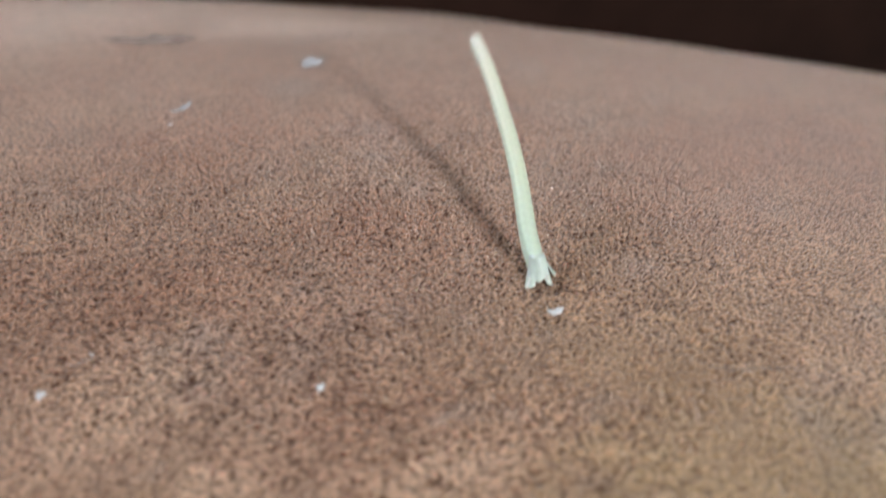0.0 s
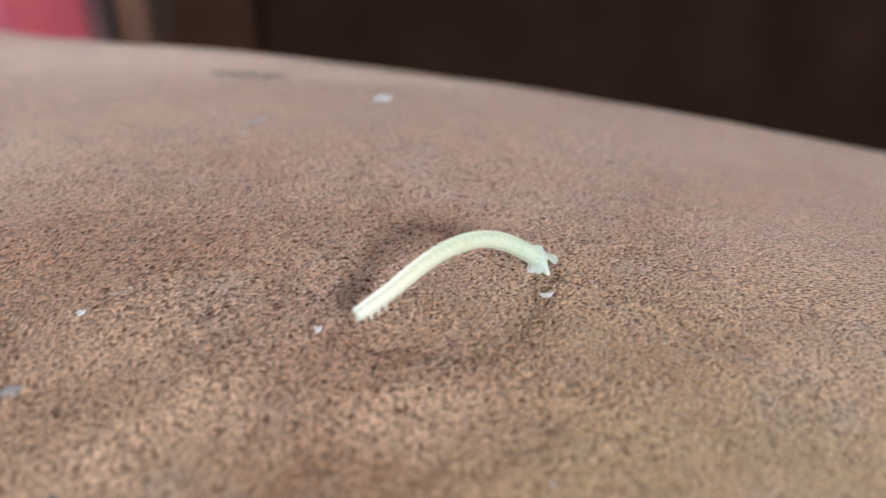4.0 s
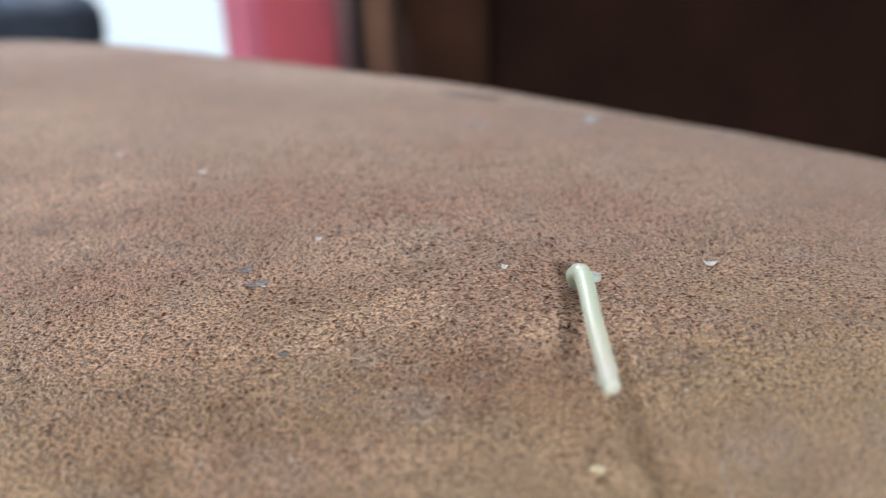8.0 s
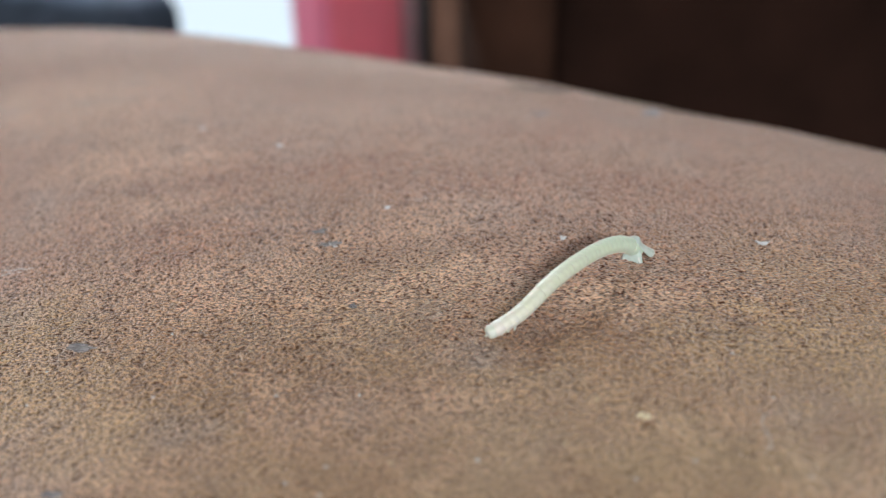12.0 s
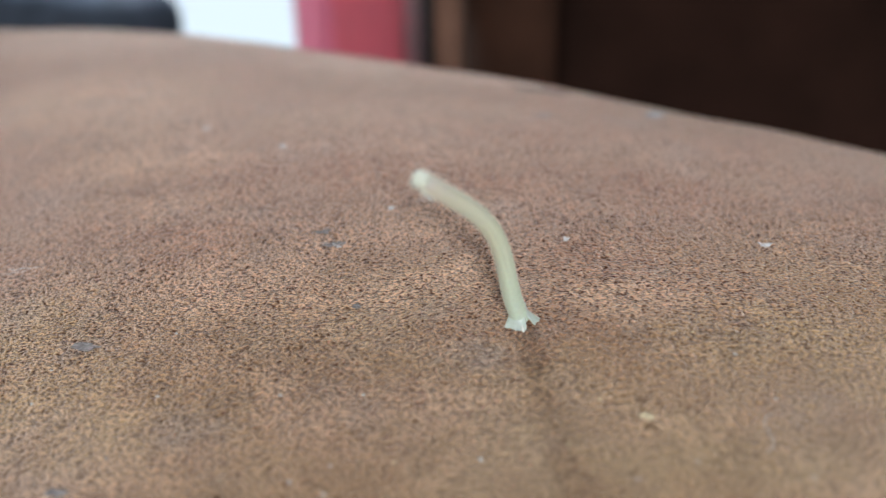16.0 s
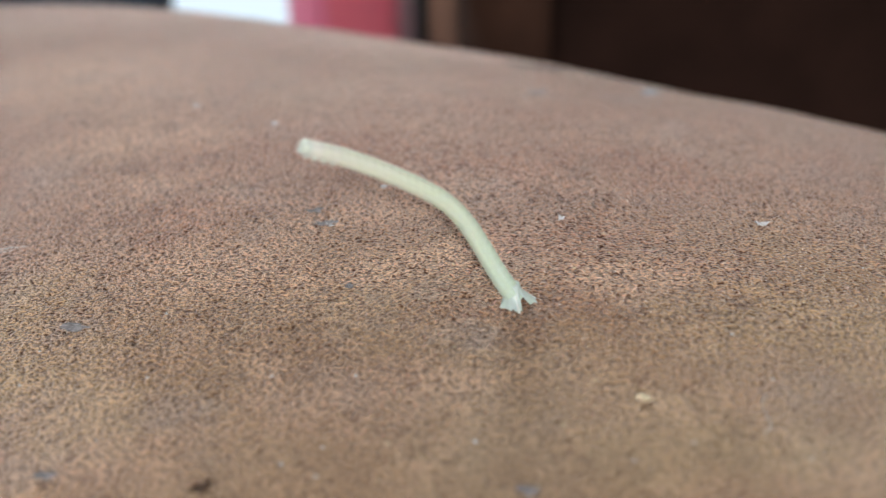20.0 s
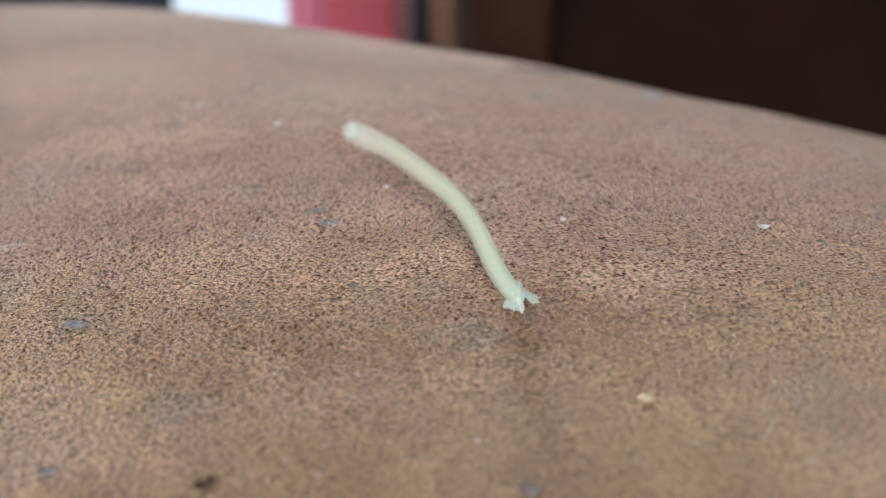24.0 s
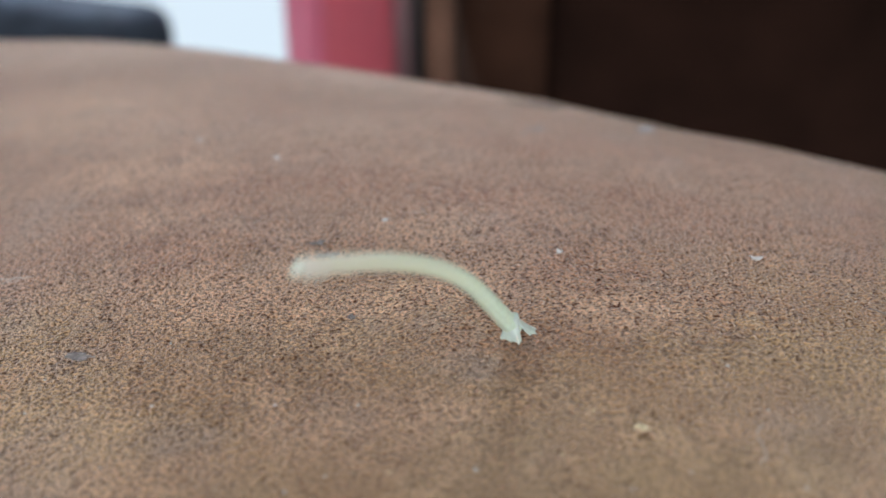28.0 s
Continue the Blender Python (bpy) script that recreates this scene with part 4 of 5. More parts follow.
    bend(8.9, (0.0066, -0.0036, 0.6008), 0.70, (-139, 26), (-139, 25), (-138, 22), (-136, 17), (-133, 9), (-129, 2), (-127, -3), (-127, -8), (-130, -13), (-135, -19), (-141, -24), (-146, -29), (-148, -30))
    bend(9, (0.0066, -0.0036, 0.6008), 0.72, (-141, 41), (-141, 32), (-139, 22), (-134, 12), (-131, 5), (-129, 1), (-129, -3), (-127, -9), (-125, -18), (-128, -24), (-139, -26), (-151, -22), (-155, -21))
    bend(9.2, (0.0066, -0.0036, 0.6008), 0.75, (-111, -9), (-133, 13), (-139, 23), (-138, 22), (-137, 16), (-133, 7), (-128, -2), (-125, -9), (-126, -14), (-130, -18), (-136, -21), (-141, -24), (-143, -25))
    bend(9.5, (0.0066, -0.0036, 0.6008), 0.70, (-139, 35), (-137, 23), (-135, 17), (-134, 14), (-132, 10), (-131, 4), (-129, -1), (-129, -7), (-131, -12), (-135, -19), (-140, -25), (-145, -30), (-147, -31))
    bend(9.7, (0.0066, -0.0036, 0.6008), 0.72, (-50, 30), (-76, 44), (-141, 23), (-139, 18), (-139, 14), (-137, 7), (-133, -3), (-130, -12), (-130, -19), (-136, -24), (-143, -27), (-149, -30), (-151, -31))
    bend(10, (0.0066, -0.0036, 0.6008), 0.73, (-140, 36), (-140, 31), (-138, 24), (-137, 17), (-133, 8), (-130, 0), (-128, -5), (-127, -11), (-127, -18), (-129, -25), (-138, -27), (-150, -23), (-154, -20))
    bend(11, (0.0066, -0.0036, 0.6008), 0.74, (-140, 37), (-140, 31), (-139, 24), (-137, 17), (-133, 8), (-129, -1), (-126, -7), (-126, -12), (-126, -18), (-128, -25), (-136, -27), (-150, -20), (-156, -15))
    bend(11.5, (0.0066, -0.0036, 0.6008), 0.70, (-137, 26), (-137, 25), (-136, 23), (-135, 18), (-133, 12), (-130, 4), (-129, -2), (-128, -8), (-130, -14), (-135, -20), (-140, -27), (-145, -32), (-147, -34))
    bend(12, (0.0066, -0.0036, 0.6008), 0.72, (-138, 40), (-138, 27), (-133, 13), (-131, 8), (-129, 4), (-128, 1), (-129, -2), (-130, -6), (-131, -12), (-133, -20), (-139, -25), (-150, -21), (-155, -18))
    bend(12.1, (0.0049, -0.0040, 0.6018), 0.78, (-123, 1), (-125, 4), (-134, 25), (-134, 47), (-135, 50), (-140, 38), (-135, 5), (-126, -15), (-120, -31), (-117, -47), (-129, -59), (-158, -54), (-169, -47))
    bend(12.2, (-0.0008, -0.0078, 0.6018), 0.75, (-135, 24), (-135, 41), (-129, 54), (-129, 55), (-137, 49), (-137, 14), (-124, -15), (-108, -34), (-62, -47), (-38, -57), (-54, -77), (-179, -60), (166, -23))
    bend(12.3, (-0.0054, -0.0158, 0.6004), 0.75, (-59, 75), (-63, 75), (-78, 78), (-116, 80), (-163, 75), (-173, 45), (-154, -27), (-139, -64), (-12, -71), (13, -60), (24, -68), (140, -73), (152, -27))
    bend(12.4, (-0.0054, -0.0158, 0.6004), 0.76, (-50, 75), (-55, 76), (-79, 80), (-142, 78), (-169, 65), (-171, 32), (-154, -28), (-135, -65), (-11, -68), (11, -55), (18, -58), (131, -72), (153, -22))
    bend(12.5, (-0.0054, -0.0158, 0.6004), 0.76, (-63, 78), (-71, 79), (-96, 81), (-140, 79), (-172, 73), (178, 54), (-164, -14), (-148, -58), (-58, -82), (8, -65), (18, -63), (28, -74), (42, -80))
    bend(14.5, (-0.0054, -0.0158, 0.6004), 0.82, (-125, 74), (-116, 67), (-116, 63), (-117, 59), (-118, 55), (-119, 51), (-120, 47), (-122, 40), (-121, 34), (-120, 29), (-118, 27), (-116, 26), (-115, 26))
    bend(14.6, (-0.0054, -0.0158, 0.6004), 0.82, (-159, 70), (-143, 67), (-138, 63), (-137, 58), (-135, 54), (-134, 50), (-133, 45), (-132, 39), (-130, 33), (-128, 28), (-125, 25), (-123, 24), (-121, 23))
    bend(14.7, (-0.0054, -0.0158, 0.6004), 0.82, (-177, 68), (-162, 67), (-155, 63), (-152, 60), (-149, 55), (-147, 49), (-145, 40), (-142, 33), (-139, 28), (-137, 25), (-134, 23), (-132, 22), (-130, 22))
    bend(14.8, (-0.0054, -0.0158, 0.6004), 0.82, (-142, 74), (-128, 69), (-126, 64), (-127, 59), (-127, 55), (-127, 51), (-126, 47), (-126, 42), (-125, 37), (-124, 32), (-122, 29), (-120, 27), (-118, 26))
    bend(14.9, (-0.0054, -0.0158, 0.6004), 0.82, (-114, 71), (-108, 64), (-107, 60), (-108, 57), (-109, 54), (-110, 52), (-111, 48), (-113, 45), (-113, 42), (-113, 39), (-112, 37), (-111, 35), (-110, 35))
    bend(15, (-0.0054, -0.0158, 0.6004), 0.82, (-129, 60), (-112, 60), (-100, 59), (-96, 57), (-96, 54), (-98, 52), (-102, 50), (-107, 46), (-110, 42), (-111, 38), (-110, 37), (-109, 35), (-108, 35))
    bend(15.1, (-0.0054, -0.0158, 0.6004), 0.82, (-125, 73), (-116, 67), (-114, 63), (-115, 59), (-116, 56), (-117, 53), (-118, 49), (-119, 44), (-120, 39), (-119, 35), (-118, 32), (-116, 30), (-114, 30))
    bend(15.2, (-0.0054, -0.0158, 0.6004), 0.82, (-112, 73), (-107, 67), (-108, 62), (-111, 58), (-113, 55), (-114, 52), (-115, 49), (-116, 45), (-117, 41), (-117, 36), (-116, 34), (-114, 32), (-113, 31))
    bend(15.3, (-0.0054, -0.0158, 0.6004), 0.82, (-138, 75), (-124, 69), (-123, 64), (-124, 60), (-125, 56), (-125, 52), (-124, 48), (-124, 44), (-124, 39), (-123, 35), (-121, 33), (-119, 31), (-117, 31))
    bend(15.4, (-0.0054, -0.0158, 0.6004), 0.82, (-160, 77), (-140, 73), (-138, 67), (-138, 62), (-137, 57), (-137, 52), (-136, 47), (-135, 40), (-133, 35), (-131, 31), (-129, 29), (-126, 28), (-125, 28))
    bend(15.5, (-0.0054, -0.0158, 0.6004), 0.82, (-146, 75), (-130, 70), (-127, 66), (-128, 61), (-128, 57), (-128, 53), (-128, 48), (-128, 42), (-127, 37), (-126, 34), (-124, 32), (-121, 31), (-120, 30))
    bend(15.6, (-0.0054, -0.0158, 0.6004), 0.82, (-135, 78), (-122, 72), (-124, 67), (-126, 61), (-127, 57), (-127, 53), (-128, 48), (-128, 42), (-127, 37), (-125, 34), (-123, 32), (-121, 31), (-119, 31))
    bend(15.7, (-0.0054, -0.0158, 0.6004), 0.82, (-135, 75), (-122, 70), (-121, 65), (-121, 61), (-122, 58), (-122, 54), (-123, 50), (-124, 44), (-124, 37), (-123, 34), (-121, 32), (-119, 30), (-117, 30))
    bend(15.8, (-0.0054, -0.0158, 0.6004), 0.82, (-151, 77), (-133, 73), (-131, 67), (-132, 62), (-133, 57), (-132, 53), (-132, 48), (-131, 42), (-130, 36), (-128, 33), (-126, 32), (-124, 31), (-122, 30))
    bend(15.9, (-0.0054, -0.0158, 0.6004), 0.82, (-148, 76), (-131, 72), (-129, 67), (-130, 62), (-131, 57), (-130, 52), (-130, 48), (-130, 43), (-128, 38), (-127, 34), (-125, 32), (-122, 31), (-121, 30))
    bend(16, (-0.0054, -0.0158, 0.6004), 0.82, (-145, 67), (-127, 66), (-113, 66), (-109, 64), (-111, 60), (-116, 56), (-120, 50), (-123, 43), (-123, 38), (-121, 36), (-119, 35), (-117, 34), (-115, 34))
    bend(16.1, (-0.0054, -0.0158, 0.6004), 0.82, (-141, 69), (-127, 65), (-120, 63), (-116, 61), (-113, 59), (-113, 56), (-115, 53), (-119, 47), (-120, 41), (-120, 38), (-118, 36), (-116, 35), (-115, 34))
    bend(16.2, (-0.0054, -0.0158, 0.6004), 0.82, (-138, 74), (-123, 69), (-121, 65), (-121, 61), (-121, 58), (-121, 55), (-121, 52), (-121, 48), (-122, 43), (-121, 38), (-120, 35), (-118, 33), (-117, 33))
    bend(16.3, (-0.0054, -0.0158, 0.6004), 0.82, (-168, 63), (-155, 63), (-148, 62), (-143, 61), (-140, 59), (-137, 57), (-136, 54), (-134, 50), (-133, 47), (-130, 46), (-128, 45), (-125, 44), (-123, 43))
    bend(16.4, (-0.0054, -0.0158, 0.6004), 0.82, (-145, 78), (-125, 73), (-119, 70), (-116, 68), (-114, 65), (-114, 63), (-115, 60), (-116, 57), (-117, 53), (-117, 51), (-116, 49), (-114, 47), (-112, 46))
    bend(16.5, (-0.0054, -0.0158, 0.6004), 0.82, (-62, 81), (-76, 75), (-77, 71), (-76, 68), (-77, 66), (-78, 63), (-80, 61), (-83, 60), (-84, 58), (-82, 55), (-78, 52), (-75, 48), (-75, 46))
    bend(16.6, (-0.0054, -0.0158, 0.6004), 0.82, (-42, 74), (-56, 68), (-58, 63), (-58, 59), (-59, 56), (-60, 52), (-61, 49), (-62, 46), (-63, 42), (-65, 39), (-67, 36), (-69, 35), (-71, 34))
    bend(16.7, (-0.0054, -0.0158, 0.6004), 0.82, (-113, 79), (-102, 72), (-96, 69), (-91, 66), (-88, 64), (-87, 61), (-88, 59), (-89, 57), (-91, 55), (-91, 53), (-90, 51), (-89, 49), (-89, 48))
    bend(16.8, (-0.0054, -0.0158, 0.6004), 0.82, (-139, 75), (-122, 70), (-115, 68), (-111, 65), (-108, 63), (-107, 61), (-107, 59), (-108, 56), (-109, 54), (-107, 52), (-104, 51), (-101, 49), (-100, 48))
    bend(16.9, (-0.0054, -0.0158, 0.6004), 0.82, (-127, 77), (-111, 72), (-102, 69), (-94, 66), (-93, 64), (-95, 62), (-98, 59), (-100, 57), (-100, 55), (-97, 53), (-90, 52), (-79, 48), (-75, 44))
    bend(17, (-0.0054, -0.0158, 0.6004), 0.82, (-47, 78), (-61, 71), (-62, 67), (-62, 63), (-59, 58), (-58, 52), (-58, 47), (-59, 43), (-60, 39), (-62, 36), (-64, 33), (-67, 32), (-68, 31))
    bend(17.1, (-0.0054, -0.0158, 0.6004), 0.82, (-105, 67), (-74, 58), (-59, 38), (-62, 28), (-67, 22), (-73, 16), (-77, 14), (-79, 14), (-80, 16), (-80, 18), (-81, 20), (-82, 21), (-83, 22))
    bend(17.2, (-0.0054, -0.0158, 0.6004), 0.82, (-83, 64), (-119, 28), (-108, 9), (-98, 7), (-94, 8), (-93, 10), (-92, 12), (-92, 13), (-92, 15), (-92, 16), (-92, 18), (-92, 19), (-92, 20))
    bend(17.3, (-0.0054, -0.0158, 0.6004), 0.82, (-99, 53), (-97, 48), (-95, 46), (-93, 44), (-94, 43), (-96, 42), (-99, 40), (-101, 37), (-104, 32), (-99, 18), (-95, 17), (-94, 18), (-94, 18))
    bend(17.4, (-0.0054, -0.0158, 0.6004), 0.82, (-97, 58), (-96, 53), (-95, 50), (-95, 48), (-95, 46), (-95, 45), (-95, 44), (-95, 42), (-96, 41), (-97, 40), (-99, 38), (-101, 36), (-101, 35))
    bend(17.5, (-0.0054, -0.0158, 0.6004), 0.82, (-139, 67), (-125, 64), (-118, 62), (-114, 60), (-113, 57), (-113, 55), (-115, 51), (-118, 46), (-118, 41), (-117, 39), (-115, 37), (-113, 36), (-112, 36))
    bend(17.6, (-0.0054, -0.0158, 0.6004), 0.82, (-100, 64), (-97, 58), (-95, 55), (-93, 52), (-93, 51), (-93, 49), (-93, 47), (-93, 46), (-94, 44), (-94, 43), (-95, 41), (-95, 40), (-95, 39))
    bend(17.7, (-0.0054, -0.0158, 0.6004), 0.82, (-75, 69), (-71, 60), (-65, 52), (-64, 47), (-65, 42), (-66, 38), (-67, 35), (-69, 33), (-71, 31), (-73, 30), (-75, 29), (-77, 28), (-79, 28))
    bend(17.8, (-0.0054, -0.0158, 0.6004), 0.82, (-101, 56), (-73, 33), (-76, 19), (-80, 17), (-84, 16), (-87, 16), (-89, 17), (-90, 18), (-91, 19), (-91, 20), (-92, 21), (-92, 22), (-92, 23))
    bend(17.9, (-0.0054, -0.0158, 0.6004), 0.82, (-86, 57), (-110, 35), (-109, 16), (-105, 16), (-101, 15), (-98, 15), (-97, 16), (-96, 17), (-96, 19), (-96, 20), (-95, 21), (-95, 22), (-95, 23))
    bend(18, (-0.0054, -0.0158, 0.6004), 0.82, (-81, 57), (-95, 52), (-114, 38), (-105, 15), (-96, 12), (-96, 13), (-97, 15), (-99, 17), (-98, 18), (-96, 18), (-95, 19), (-94, 20), (-94, 21))
    bend(18.1, (-0.0054, -0.0158, 0.6004), 0.82, (-101, 64), (-101, 57), (-103, 53), (-106, 50), (-109, 46), (-111, 41), (-114, 34), (-113, 26), (-111, 23), (-109, 23), (-107, 22), (-106, 23), (-105, 23))
    bend(18.2, (-0.0054, -0.0158, 0.6004), 0.82, (-143, 69), (-129, 65), (-123, 62), (-120, 59), (-120, 56), (-122, 51), (-125, 42), (-125, 35), (-123, 30), (-121, 27), (-119, 26), (-117, 26), (-115, 25))
    bend(18.3, (-0.0054, -0.0158, 0.6004), 0.82, (-84, 68), (-92, 61), (-102, 57), (-109, 52), (-112, 48), (-114, 44), (-114, 40), (-114, 37), (-113, 35), (-112, 34), (-110, 33), (-108, 33), (-107, 32))
    bend(18.4, (-0.0054, -0.0158, 0.6004), 0.82, (178, 68), (-167, 68), (-159, 66), (-154, 63), (-151, 60), (-148, 57), (-146, 54), (-144, 49), (-143, 44), (-140, 39), (-138, 35), (-136, 33), (-134, 33))
    bend(18.5, (-0.0054, -0.0158, 0.6004), 0.86, (154, 68), (166, 68), (175, 65), (-180, 63), (-176, 61), (-173, 61), (-171, 61), (-168, 60), (-165, 58), (-162, 56), (-160, 54), (-157, 52), (-156, 52))
    bend(18.6, (-0.0054, -0.0158, 0.6004), 0.91, (160, 65), (173, 63), (-178, 56), (-173, 52), (-170, 49), (-167, 46), (-164, 44), (-161, 41), (-159, 39), (-157, 38), (-155, 37), (-153, 37), (-151, 37))
    bend(18.7, (-0.0054, -0.0158, 0.6004), 0.87, (173, 51), (-178, 46), (-171, 37), (-166, 31), (-162, 25), (-158, 19), (-155, 16), (-153, 14), (-152, 14), (-150, 14), (-149, 15), (-147, 15), (-146, 15))
    bend(18.8, (-0.0054, -0.0158, 0.6004), 0.82, (-175, 56), (-163, 47), (-156, 36), (-152, 30), (-147, 23), (-143, 17), (-139, 13), (-136, 12), (-134, 12), (-132, 12), (-130, 13), (-128, 14), (-127, 15))
    bend(18.9, (-0.0054, -0.0158, 0.6004), 0.82, (179, 64), (-168, 63), (-161, 59), (-157, 53), (-154, 48), (-151, 42), (-148, 35), (-144, 30), (-142, 27), (-140, 27), (-137, 26), (-135, 26), (-133, 26))
    bend(19, (-0.0054, -0.0158, 0.6004), 0.82, (171, 51), (173, 57), (174, 61), (178, 60), (-177, 54), (-172, 47), (-167, 39), (-164, 33), (-161, 30), (-160, 28), (-158, 27), (-156, 25), (-155, 25))
    bend(19.2, (-0.0054, -0.0158, 0.6004), 0.82, (175, 70), (-168, 70), (-160, 66), (-156, 62), (-153, 57), (-150, 50), (-148, 43), (-145, 37), (-143, 33), (-141, 31), (-138, 30), (-136, 30), (-134, 30))
    bend(19.5, (-0.0054, -0.0158, 0.6004), 0.82, (173, 66), (-174, 65), (-167, 61), (-162, 57), (-158, 53), (-155, 48), (-152, 42), (-150, 38), (-147, 34), (-145, 32), (-142, 31), (-140, 30), (-138, 30))
    bend(19.7, (-0.0054, -0.0158, 0.6004), 0.82, (173, 68), (-172, 68), (-164, 66), (-159, 63), (-156, 59), (-153, 52), (-151, 43), (-148, 37), (-145, 33), (-143, 31), (-140, 30), (-138, 30), (-136, 29))
    bend(20, (-0.0054, -0.0158, 0.6004), 0.82, (176, 54), (-179, 59), (-175, 62), (-171, 62), (-166, 58), (-162, 49), (-158, 38), (-155, 33), (-153, 32), (-150, 31), (-148, 28), (-145, 26), (-144, 26))
    bend(20.2, (-0.0054, -0.0158, 0.6004), 0.84, (158, 63), (167, 64), (174, 62), (180, 58), (-175, 53), (-171, 47), (-167, 39), (-163, 33), (-160, 29), (-158, 26), (-156, 24), (-154, 23), (-153, 23))
    bend(20.5, (-0.0054, -0.0158, 0.6004), 0.82, (151, 66), (162, 66), (171, 63), (177, 59), (-178, 55), (-173, 49), (-169, 41), (-164, 33), (-161, 27), (-158, 23), (-156, 21), (-155, 20), (-154, 20))
    bend(20.7, (-0.0054, -0.0158, 0.6004), 0.82, (171, 66), (-176, 67), (-168, 65), (-163, 62), (-160, 58), (-157, 52), (-154, 43), (-150, 35), (-147, 30), (-145, 27), (-142, 26), (-140, 25), (-139, 25))
    bend(21, (-0.0054, -0.0158, 0.6004), 0.82, (-176, 50), (-170, 60), (-164, 70), (-159, 66), (-157, 53), (-154, 45), (-151, 43), (-149, 40), (-146, 35), (-143, 30), (-140, 27), (-138, 25), (-136, 24))
    bend(21.1, (-0.0054, -0.0158, 0.6004), 0.82, (168, 61), (177, 62), (-177, 61), (-172, 59), (-168, 54), (-164, 47), (-160, 39), (-156, 33), (-154, 29), (-151, 27), (-149, 26), (-148, 25), (-146, 25))
    bend(21.2, (-0.0054, -0.0158, 0.6004), 0.85, (169, 53), (175, 54), (179, 55), (-177, 53), (-173, 49), (-168, 41), (-164, 33), (-161, 28), (-159, 26), (-157, 25), (-155, 24), (-154, 24), (-152, 24))
    bend(21.3, (-0.0054, -0.0158, 0.6004), 0.85, (166, 57), (174, 57), (180, 54), (-176, 51), (-172, 47), (-168, 41), (-165, 35), (-161, 30), (-159, 27), (-157, 25), (-155, 24), (-153, 23), (-152, 23))
    bend(21.4, (-0.0054, -0.0158, 0.6004), 0.82, (170, 58), (178, 58), (-177, 57), (-173, 55), (-169, 51), (-165, 46), (-162, 40), (-159, 35), (-156, 32), (-154, 30), (-152, 29), (-150, 29), (-149, 29))
    bend(21.5, (-0.0054, -0.0158, 0.6004), 0.89, (165, 60), (174, 60), (-180, 58), (-175, 55), (-171, 52), (-168, 49), (-165, 46), (-163, 43), (-160, 42), (-158, 42), (-156, 42), (-154, 42), (-153, 42))
    bend(23.5, (-0.0054, -0.0158, 0.6004), 0.82, (-110, 50), (-105, 46), (-102, 44), (-100, 43), (-98, 43), (-97, 42), (-97, 40), (-99, 39), (-101, 37), (-101, 35), (-101, 34), (-100, 33), (-100, 33))
    bend(23.6, (-0.0054, -0.0158, 0.6004), 0.82, (-106, 58), (-102, 53), (-99, 50), (-97, 48), (-96, 47), (-95, 45), (-95, 44), (-95, 43), (-96, 41), (-96, 40), (-96, 39), (-95, 38), (-95, 37))
    bend(23.7, (-0.0054, -0.0158, 0.6004), 0.82, (-142, 65), (-129, 61), (-123, 59), (-120, 57), (-118, 55), (-116, 52), (-116, 49), (-117, 45), (-118, 41), (-117, 37), (-116, 35), (-114, 33), (-113, 33))
    bend(23.8, (-0.0054, -0.0158, 0.6004), 0.82, (-142, 73), (-127, 68), (-124, 64), (-123, 60), (-122, 57), (-122, 54), (-123, 49), (-124, 44), (-123, 39), (-122, 37), (-120, 35), (-118, 34), (-116, 33))
    bend(23.9, (-0.0054, -0.0158, 0.6004), 0.82, (-166, 71), (-148, 69), (-139, 68), (-135, 65), (-133, 62), (-134, 57), (-134, 51), (-134, 45), (-132, 41), (-130, 38), (-128, 35), (-126, 34), (-124, 33))
    bend(24, (-0.0054, -0.0158, 0.6004), 0.82, (-171, 50), (-163, 57), (-156, 65), (-150, 66), (-146, 63), (-145, 57), (-144, 50), (-143, 44), (-140, 42), (-138, 42), (-135, 37), (-133, 33), (-131, 32))
    bend(24.1, (-0.0054, -0.0158, 0.6004), 0.82, (172, 78), (-162, 75), (-155, 68), (-152, 63), (-149, 60), (-146, 57), (-144, 54), (-142, 49), (-141, 45), (-139, 41), (-136, 39), (-134, 37), (-132, 37))
    bend(24.2, (-0.0054, -0.0158, 0.6004), 0.82, (167, 65), (178, 65), (-174, 63), (-169, 60), (-166, 57), (-162, 54), (-160, 50), (-157, 46), (-155, 44), (-152, 42), (-150, 42), (-148, 41), (-146, 41))
    bend(24.3, (-0.0054, -0.0158, 0.6004), 0.82, (170, 65), (-178, 66), (-171, 64), (-166, 62), (-162, 60), (-159, 56), (-156, 51), (-154, 46), (-151, 43), (-149, 41), (-146, 40), (-144, 39), (-142, 39))
    bend(24.4, (-0.0054, -0.0158, 0.6004), 0.82, (-160, 70), (-143, 68), (-135, 66), (-131, 64), (-128, 61), (-127, 58), (-128, 54), (-129, 48), (-128, 43), (-127, 39), (-125, 37), (-123, 36), (-121, 35))
    bend(24.5, (-0.0054, -0.0158, 0.6004), 0.82, (-108, 62), (-103, 56), (-100, 53), (-98, 51), (-96, 50), (-96, 48), (-97, 46), (-100, 44), (-104, 41), (-106, 38), (-106, 35), (-105, 34), (-105, 33))
    bend(24.6, (-0.0054, -0.0158, 0.6004), 0.82, (-141, 72), (-127, 67), (-125, 62), (-125, 58), (-124, 54), (-124, 50), (-124, 47), (-124, 42), (-123, 36), (-122, 31), (-120, 28), (-118, 27), (-116, 26))
